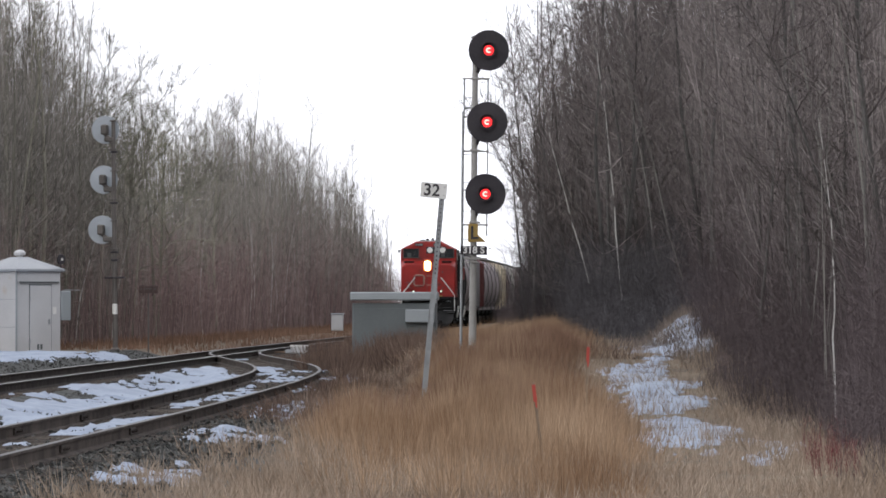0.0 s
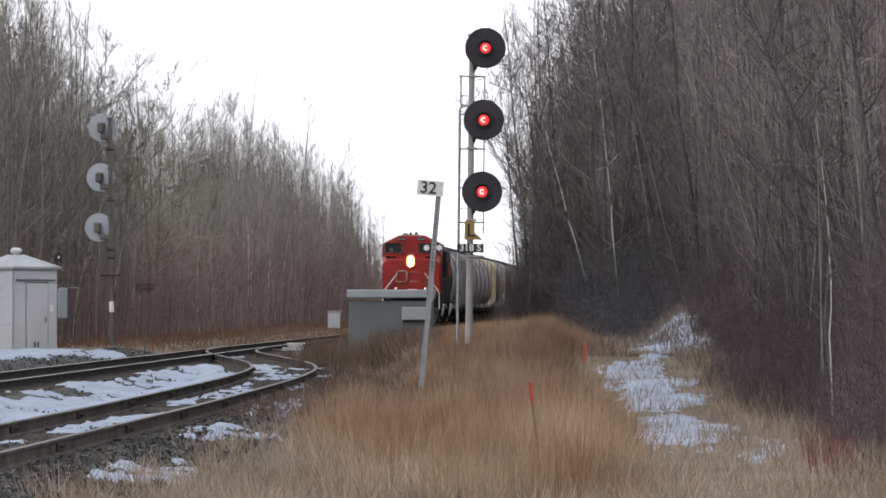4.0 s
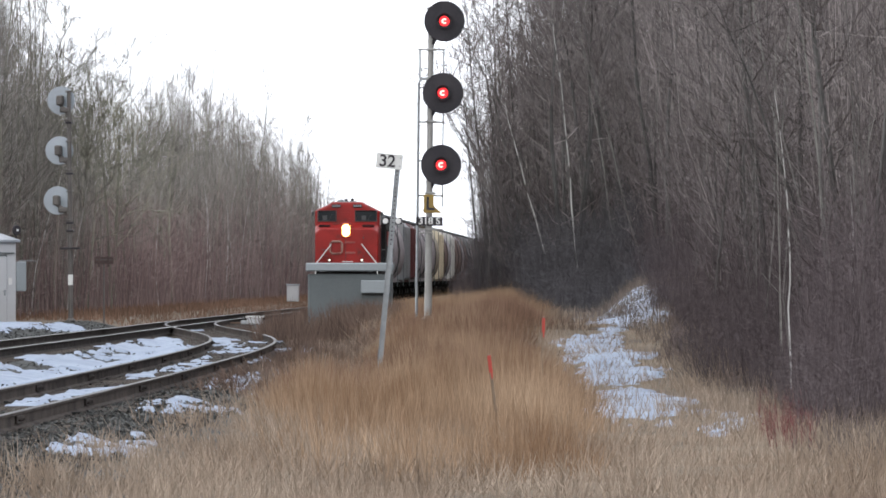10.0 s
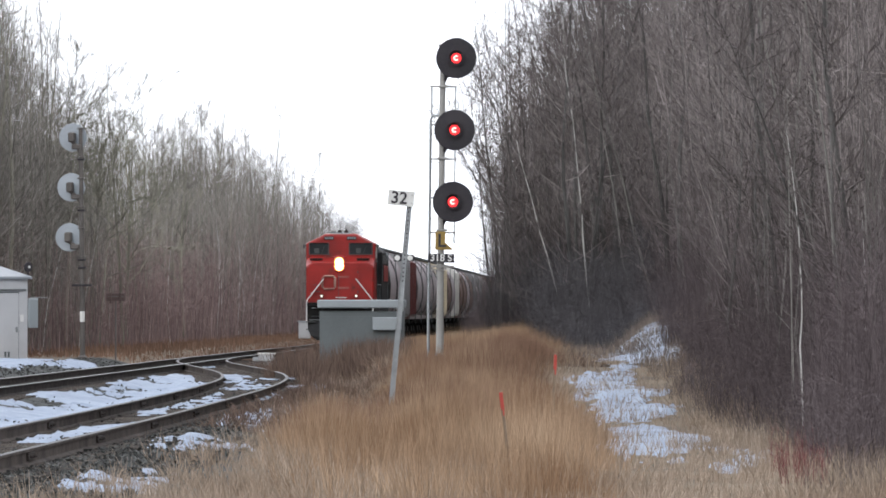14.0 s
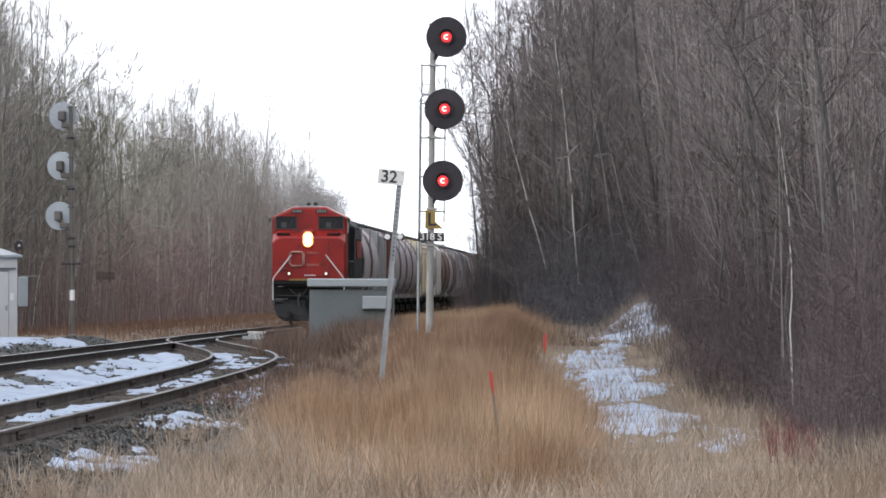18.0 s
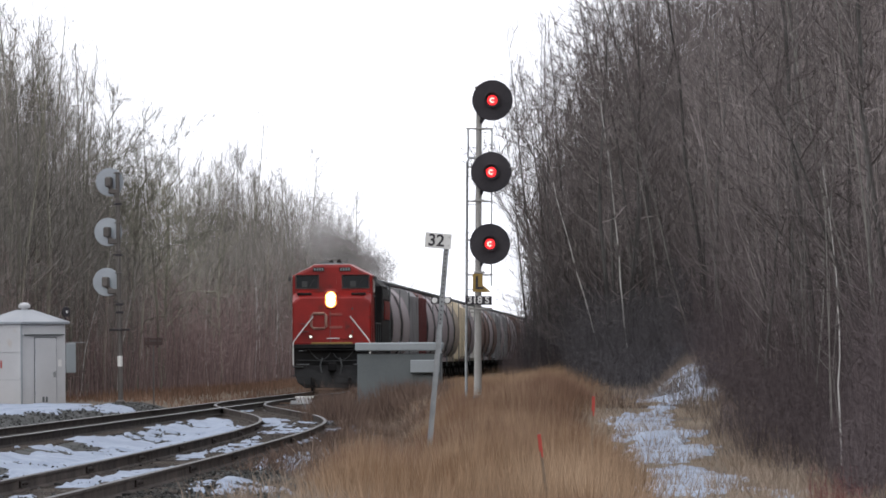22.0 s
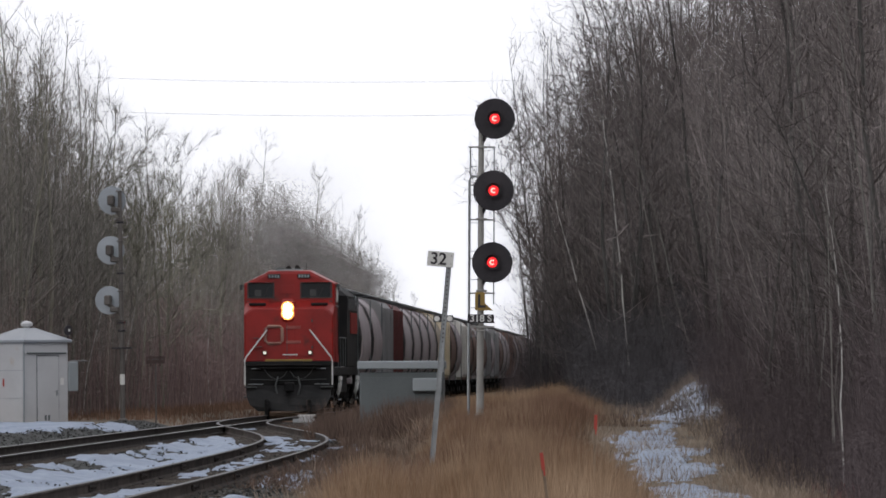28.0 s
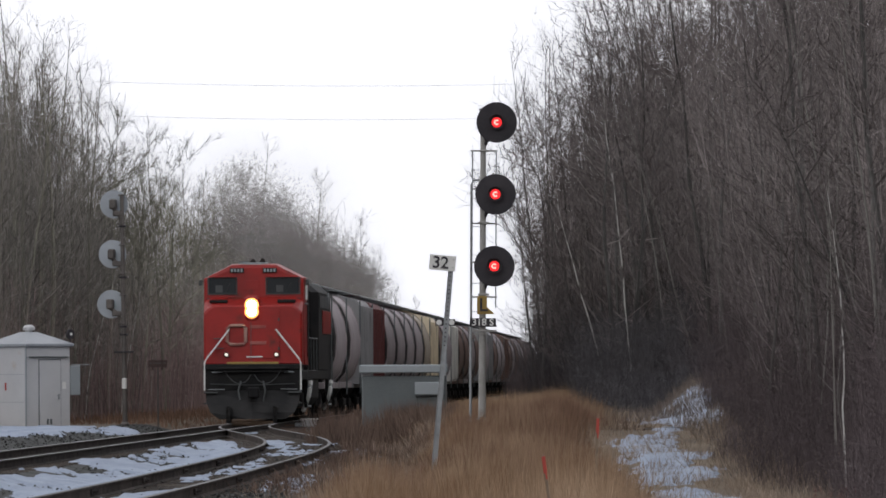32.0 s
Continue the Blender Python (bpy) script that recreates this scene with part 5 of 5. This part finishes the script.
for k in range(26):
    plant([0, 2, 4, 1][k % 4], -1.5 + 3.2 * trng.uniform(), 308 + 40 * trng.uniform(), trng.uniform(0, 360), 1.15 + trng.uniform(-0.08, 0.12), trng.uniform(-4, 2))
for k in range(22):
    plant([2, 4, 0, 4, 1][k % 5], -1.9 + 3.6 * k / 21, 300 + 34 * trng.uniform(), trng.uniform(0, 360), 1.12 + 0.16 * k / 21 + trng.uniform(-0.06, 0.1), trng.uniform(-5, 2))
# slender pale stems that stand out of the crowd, and the white birches
for x, y, lean, size in ((2.6, 210, -1, 1.1), (2.83, 214, -1.5, 1.05), (3.33, 190, -3, 1.0), (3.9, 150, -8, 0.9), (0.5, 300, -6, 0.9), (1.45, 290, -4, 1.0), (1.9, 250, -2, 1.0), (2.15, 230, 4, 1.0), (3.6, 128, -3, 0.75), (1.1, 264, -12, 0.9)):
    plant(8, x, y, trng.uniform(0, 360), size, lean)
for kind, x, y, lean, size in ((5, -1.94, 294, -18.4, 0.95), (5, -1.08, 292, -0.6, 1.06), (9, 3.75, 122, -6, 0.3), (9, 2.62, 118, -8.2, 0.42), (9, 4.1, 218, -3, 1.0), (9, 3.0, 236, -4, 0.9), (5, 0.6, 312, -8, 0.8)):
    plant(kind, x, y, trng.uniform(0, 360), size, lean)


# ---- thickets, grass and deep woods ----
def stems(name, n, place, h0, h1, r, spread, mat, label, category, seed, branch=0, edge=False, height=None, reach=0.16, bent=0.0):
    rng = np.random.RandomState(seed)
    g = Geo()
    for _ in range(n):
        x, y = place(rng)
        h = rng.uniform(h0, h1)
        if height:
            h *= height(x, y)
        if edge:
            h *= 0.25 + 0.75 * smooth(-0.7, 1.2, x - right_edge(y))
        p = (x, y, ground_z(x, y) - 0.05)
        q = (x + rng.normal(0, spread) * h, y + rng.normal(0, spread) * h, p[2] + h)
        bow = (rng.normal(0, bent) * h, rng.normal(0, bent) * h)

        def along(f):
            w = 4 * f * (1 - f)
            return (p[0] + (q[0] - p[0]) * f + bow[0] * w, p[1] + (q[1] - p[1]) * f + bow[1] * w, p[2] + (q[2] - p[2]) * f)
        rr = r * rng.uniform(0.7, 1.3)
        if bent:
            g.tube([along(f) for f in (0, 0.4, 0.75, 1)], [rr, rr * 0.8, rr * 0.45, 0.002], 3, cap=False)
        else:
            g.spike(p, q, rr)
        for _ in range(branch):
            s = along(rng.uniform(0.2, 0.97))
            e = (s[0] + rng.normal(0, reach) * h, s[1] + rng.normal(0, reach) * h, s[2] + rng.uniform(0.02, 0.2) * h)
            g.spike(s, e, r * 0.6)
    return tagged(new(name, g.mesh(name, mat, fix=False)), label, category, kind="stuff")


def left_place(rng, x0=-20.0, x1=-31.0):
    return rng.uniform(x1, x0), 250 + 440 * rng.uniform() ** 1.1


def right_place(rng, depth=5.0, out=-0.6):
    while True:
        y = 112 + 330 * rng.uniform() ** 1.3
        x = right_edge(y) + out + rng.uniform() ** 1.5 * depth
        if x / y < 0.036:
            return x, y


def left_tall(x, y):
    return float(np.interp(y, LEFT_Y, LEFT_SIZE))


stems("thicket", 16000, left_place, 1.2, 5.5, 0.010, 0.12, M["leftbrush"], "dense reddish-brown leafless thicket under the trees", "shrubs", 41, 3)
# The left thicket again, here with shade in its colour.
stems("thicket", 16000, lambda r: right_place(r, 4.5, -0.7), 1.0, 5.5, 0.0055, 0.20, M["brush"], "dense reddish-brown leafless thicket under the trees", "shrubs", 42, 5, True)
stems("saplings", 1500, lambda r: (r.uniform(-30, -20.8), r.uniform(256, 330)), 6.0, 11.4, 0.013, 0.04, M["twig"], "crowded slender young aspens in the near wood", "saplings", 58, 16, height=left_tall, reach=0.08, bent=0.02)
stems("saplings", 3900, lambda r: left_place(r, -21.5, -33), 4.5, 11.8, 0.014, 0.035, M["twig"], "crowded thin grey saplings deep in the wood", "saplings", 43, 11, height=left_tall, reach=0.07, bent=0.012)
# Right-hand copy of the saplings, shade painted into the twig colour.
stems("saplings", 4300, lambda r: right_place(r, 8.0, 1.0), 5, 13, 0.012, 0.07, M["shadetwig"], "crowded thin grey saplings deep in the wood", "saplings", 44, 12, reach=0.10, bent=0.035)
# Three belts of brush whose dark colour is the shade at the wood's foot.
stems("thicket", 6500, lambda r: (lambda y: (right_edge(y) + 0.1 + 3.2 * r.uniform(), y))(r.uniform(285, 345)), 1.0, 4.6, 0.008, 0.2, M["shadebrush"], "dense leafless thicket, its shade painted blue-grey", "shrubs", 47, 6, reach=0.15)
stems("thicket", 2600, lambda r: (lambda y: (-3.0 + (right_edge(y) + 3.4) * r.uniform(), y))(r.uniform(262, 312)), 1.2, 3.6, 0.0075, 0.16, M["shadebrush"], "tall dark tangle of leafless brush before the wood", "shrubs", 57, 6, reach=0.15)
stems("thicket", 3600, lambda r: (lambda y: (-2.6 + (right_edge(y) + 3.2) * r.uniform(), y))(r.uniform(228, 300)), 0.35, 1.5, 0.007, 0.22, M["shadebrush"], "low dark tangle of leafless brush before the wood", "shrubs", 56, 5, reach=0.2)
stems("saplings", 80, lambda r: right_place(r, 2.0, 0.2), 6, 12, 0.016, 0.05, M["palebark"], "thin pale upright stems in the wood", "saplings", 48, 5, reach=0.05, bent=0.04)
stems("saplings", 7, lambda r: (lambda y: (right_edge(y) - 0.75 + 0.6 * r.uniform(), y))(r.uniform(114, 150)), 3.0, 6.0, 0.013, 0.05, M["palebark"], "thin pale upright stems at the wood's edge", "saplings", 60, 3, reach=0.04, bent=0.04)
stems("saplings", 2600, lambda r: (r.uniform(-28, -20.6), r.uniform(425, 640)), 4.5, 12.0, 0.015, 0.035, M["twig"], "crowded thin grey saplings along the far bend", "saplings", 49, 11, height=left_tall, reach=0.06, bent=0.012)
stems("thicket", 5000, lambda r: (r.uniform(-26, -20.4), r.uniform(350, 640)), 2.5, 8.0, 0.013, 0.10, M["leftbrush"], "tall brown leafless thicket along the far bend", "shrubs", 50, 5, height=left_tall, reach=0.08)
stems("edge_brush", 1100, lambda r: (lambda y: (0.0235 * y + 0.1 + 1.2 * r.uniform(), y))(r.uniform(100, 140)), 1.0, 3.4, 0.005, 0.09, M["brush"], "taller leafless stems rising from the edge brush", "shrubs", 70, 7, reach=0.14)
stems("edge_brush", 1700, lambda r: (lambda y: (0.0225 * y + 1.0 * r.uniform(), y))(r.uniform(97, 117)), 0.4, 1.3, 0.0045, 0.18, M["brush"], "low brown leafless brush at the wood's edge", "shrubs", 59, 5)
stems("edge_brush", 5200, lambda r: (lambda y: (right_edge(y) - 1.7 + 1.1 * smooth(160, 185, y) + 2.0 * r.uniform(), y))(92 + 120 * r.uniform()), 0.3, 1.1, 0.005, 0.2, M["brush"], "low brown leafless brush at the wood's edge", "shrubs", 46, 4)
stems("dogwood", 170, lambda r: (r.uniform(1.75, 2.3), r.uniform(90, 102)), 0.25, 0.65, 0.004, 0.14, M["dogwood"], "low red dogwood stems at the wood's edge", "shrubs", 45, 3)


def woods_wall(path, h, seed, label):
    """Crowded far trunks closing the wood: upright uneven pillars."""
    rng = np.random.RandomState(seed)
    g = Geo()
    for (x0, y0), (x1, y1) in zip(path, path[1:]):
        n = int(math.hypot(x1 - x0, y1 - y0) / 0.45)
        for k in range(n):
            f = k / n
            x, y = x0 + (x1 - x0) * f + rng.uniform(-0.8, 0.8), y0 + (y1 - y0) * f
            hh = h * rng.uniform(0.55, 1.0)
            w = rng.uniform(0.25, 0.6)
            zz = ground_z(x, y) - 0.2
            g.loft([[(x - w, y - w, zz), (x + w, y - w, zz), (x, y + w, zz)], [(x - w * 0.8, y - w, zz + hh * 0.7), (x + w * 0.8, y - w, zz + hh * 0.7), (x, y + w, zz + hh * 0.7)],
                    [(x - 0.02, y, zz + hh), (x + 0.02, y, zz + hh), (x, y + 0.02, zz + hh)]], cap=False)
    return tagged(new("deep_woods", g.mesh("deep_woods", M["woods"], fix=False)), label, "woods", kind="stuff")


woods_wall([(-33, 240), (-33, 560), (-29, 680)], 7.5, 51, "dark crowded depth of the bare wood")
woods_wall([(9, 118), (9.5, 200), (9, 300), (4, 330), (0, 360), (-4, 450), (-5, 900)], 12.5, 52, "dark crowded depth of the bare wood")
woods_wall([(-31, 560), (-26, 650), (-25.5, 710)], 6.8, 54, "dark crowded depth of the bare wood")
woods_wall([(14, 400), (-10, 1200)], 10, 53, "dark crowded depth of the bare wood")


def grass_field(name, n, place, h0, h1, r, mat, seed, label, tuft=1, fan=0.13):
    """Blades in tufts; place gives x, y and a height factor."""
    rng = np.random.RandomState(seed)
    g = Geo()
    for _ in range(n // tuft):
        x0, y0, k = place(rng)
        th = rng.uniform(h0, h1) * k
        for _ in range(tuft):
            dx, dy = rng.normal(0, 0.09, 2) if tuft > 1 else (0, 0)
            x, y = x0 + dx, y0 + dy
            h = th * rng.uniform(0.55, 1.05)
            z = ground_z(x, y) - 0.02
            g.spike((x, y, z), (x + rng.normal(0, fan) * h + dx * 1.2, y + rng.normal(0, fan) * h + dy, z + h), r * rng.uniform(0.7, 1.4))
    return tagged(new(name, g.mesh(name, mat, fix=False)), label, "grass", kind="stuff")


def clearing(x, y):
    """1 in the middle of the tall growth, falling to 0 at its edges."""
    right = -1.35 + 1.5 * smooth(165, 100, y)
    return smooth(-0.0455, -0.035, x / y) * smooth(siding_x(y) + 1.6, siding_x(y) + 2.6, x) * smooth(right + 0.1, right - 1.1, x)


def tall_place(rng):
    while True:
        y = 76 + 215 * rng.uniform() ** 1.3
        x = rng.uniform(-7.5, 0.6)
        c = clearing(x, y)
        if rng.uniform() < c * (0.2 + 0.8 * smooth(-0.3, 0.3, wob(x, y * 0.2, 0.55, 2.2))) * (0.25 + 0.75 * smooth(82, 112, y)):
            low = 0.9 - 0.3 * smooth(-4.0, -5.5, x) - 0.22 * smooth(112, 140, y) - 0.3 * smooth(0.8, 0.3, abs(x / y + 0.0302) * 140) * smooth(100, 115, y)
            return x, y, low * (0.45 + 0.55 * c) * (0.62 + 0.38 * smooth(80, 118, y) + 0.35 * wob(x, y * 0.2, 0.8, 5))


def weed_place(rng):
    while True:
        y = 114 + 90 * rng.uniform()
        x = rng.uniform(-6.2, -0.2)
        c = clearing(x, y)
        if rng.uniform() < c * (0.25 + 0.75 * smooth(-0.2, 0.2, wob(x, y * 0.15, 0.7, 4.4))):
            low = 0.85 - 0.25 * smooth(-4.0, -5.2, x) - 0.15 * smooth(112, 140, y) - 0.3 * smooth(0.8, 0.3, abs(x / y + 0.0302) * 140)
            return x, y, low * (0.4 + 0.6 * c) * (0.76 + 0.06 * smooth(-3.6, -2.2, x) + 0.3 * wob(x, y * 0.2, 0.9, 1.5))


def short_place(rng):
    while True:
        y = 60 + 170 * rng.uniform() ** 1.5
        x = rng.uniform(-6.6, 4.5)
        if -1.1 < x < 1.1 and y > 102 and rng.uniform() > 0.3:
            continue
        if rng.uniform() < smooth(siding_x(y) + 1.4, siding_x(y) + 2.7, x) and wob(x, y * 0.3, 0.9, 8.1) > -0.2:
            return x, y, 1.0


grass_field("tall_grass", 100000, tall_place, 0.55, 1.25, 0.0044, M["grass"], 61, "tall dry tan grass in the clearing", 11, 0.10)
grass_field("tall_weeds", 40000, weed_place, 0.8, 1.55, 0.0052, M["weeds"], 64, "tall red-brown withered weeds in the clearing", 6, 0.13)
grass_field("short_grass", 82000, short_place, 0.10, 0.48, 0.0046, M["palegrass"], 62, "short pale dry grass", 7, 0.24)
grass_field("field_grass", 9000, lambda r: (lambda y: (siding_x(y) + 2.0 + 6 * r.uniform() ** 1.2, y, 1.0))(r.uniform(185, 300)), 0.15, 0.42, 0.009, M["darkweeds"], 65, "withered brown grass beside the siding", 4, 0.2)
grass_field("shoulder_weeds", 20000, lambda r: (lambda y: (siding_x(y) + 1.05 + 1.9 * r.uniform() ** 0.8, y, 1.0))(r.uniform(118, 236)), 0.08, 0.36, 0.006, M["darkweeds"], 69, "low withered brown weeds on the ballast shoulder", 5, 0.3)
grass_field("trail_grass", 6000, lambda r: (r.uniform(-1.9, 1.4), r.uniform(200, 262), 1.0), 0.12, 0.36, 0.008, M["greyweeds"], 66, "short withered grass along the trail", 5, 0.3)
grass_field("edge_weeds", 11000, lambda r: (lambda y: (right_edge(y) - 1.9 + 2.4 * r.uniform(), y, 1.0))(84 + 150 * r.uniform() ** 1.2), 0.18, 0.6, 0.005, M["greyweeds"], 67, "withered weeds along the wood's edge", 5, 0.2)
grass_field("verge_grass", 20000, lambda r: (r.uniform(-21.5, -14.9), r.uniform(262, 640), 1.0), 0.1, 0.42, 0.012, M["weeds"], 63, "dry tan grass along the left verge")
grass_field("case_grass", 6000, lambda r: (lambda x: (x, r.uniform(197, 214.6), 1.0 + 0.55 * smooth(-6.9, -7.9, x)))(r.uniform(-8.6, -5.2)), 0.3, 0.72, 0.007, M["darkweeds"], 68, "withered brown grass before the relay case", 4, 0.2)


def ballast_stones():
    rng = np.random.RandomState(71)
    g = Geo()
    for k in range(24000):
        y = 64 + 140 * rng.uniform() ** 1.7
        x = siding_x(y) + (rng.uniform(0.85, 2.3) if k % 3 else rng.uniform(-3.6, 0.65))
        if k % 5 == 0:
            x, y = rng.uniform(-16.9, -13.6), rng.uniform(165, 258)
        if abs(x - MAIN_X) < 0.9:
            continue
        s = rng.uniform(0.018, 0.05)
        z = ground_z(x, y)
        q = [(x + rng.uniform(-1, 1) * s, y + rng.uniform(-1, 1) * s, z - 0.02)] + [(x + rng.uniform(-1, 1) * s, y + rng.uniform(-1, 1) * s, z + 0.005 + rng.uniform(0, 1.2) * s) for _ in range(3)]
        g.add(q, [(0, 1, 2), (0, 2, 3), (0, 3, 1), (1, 3, 2)])
    return tagged(new("ballast_stones", g.mesh("ballast_stones", M["stones"])), "loose grey crushed ballast stones", "stones", kind="stuff")


ballast_stones()



def motions():
    drive_train()
    drive_smoke()


motions()
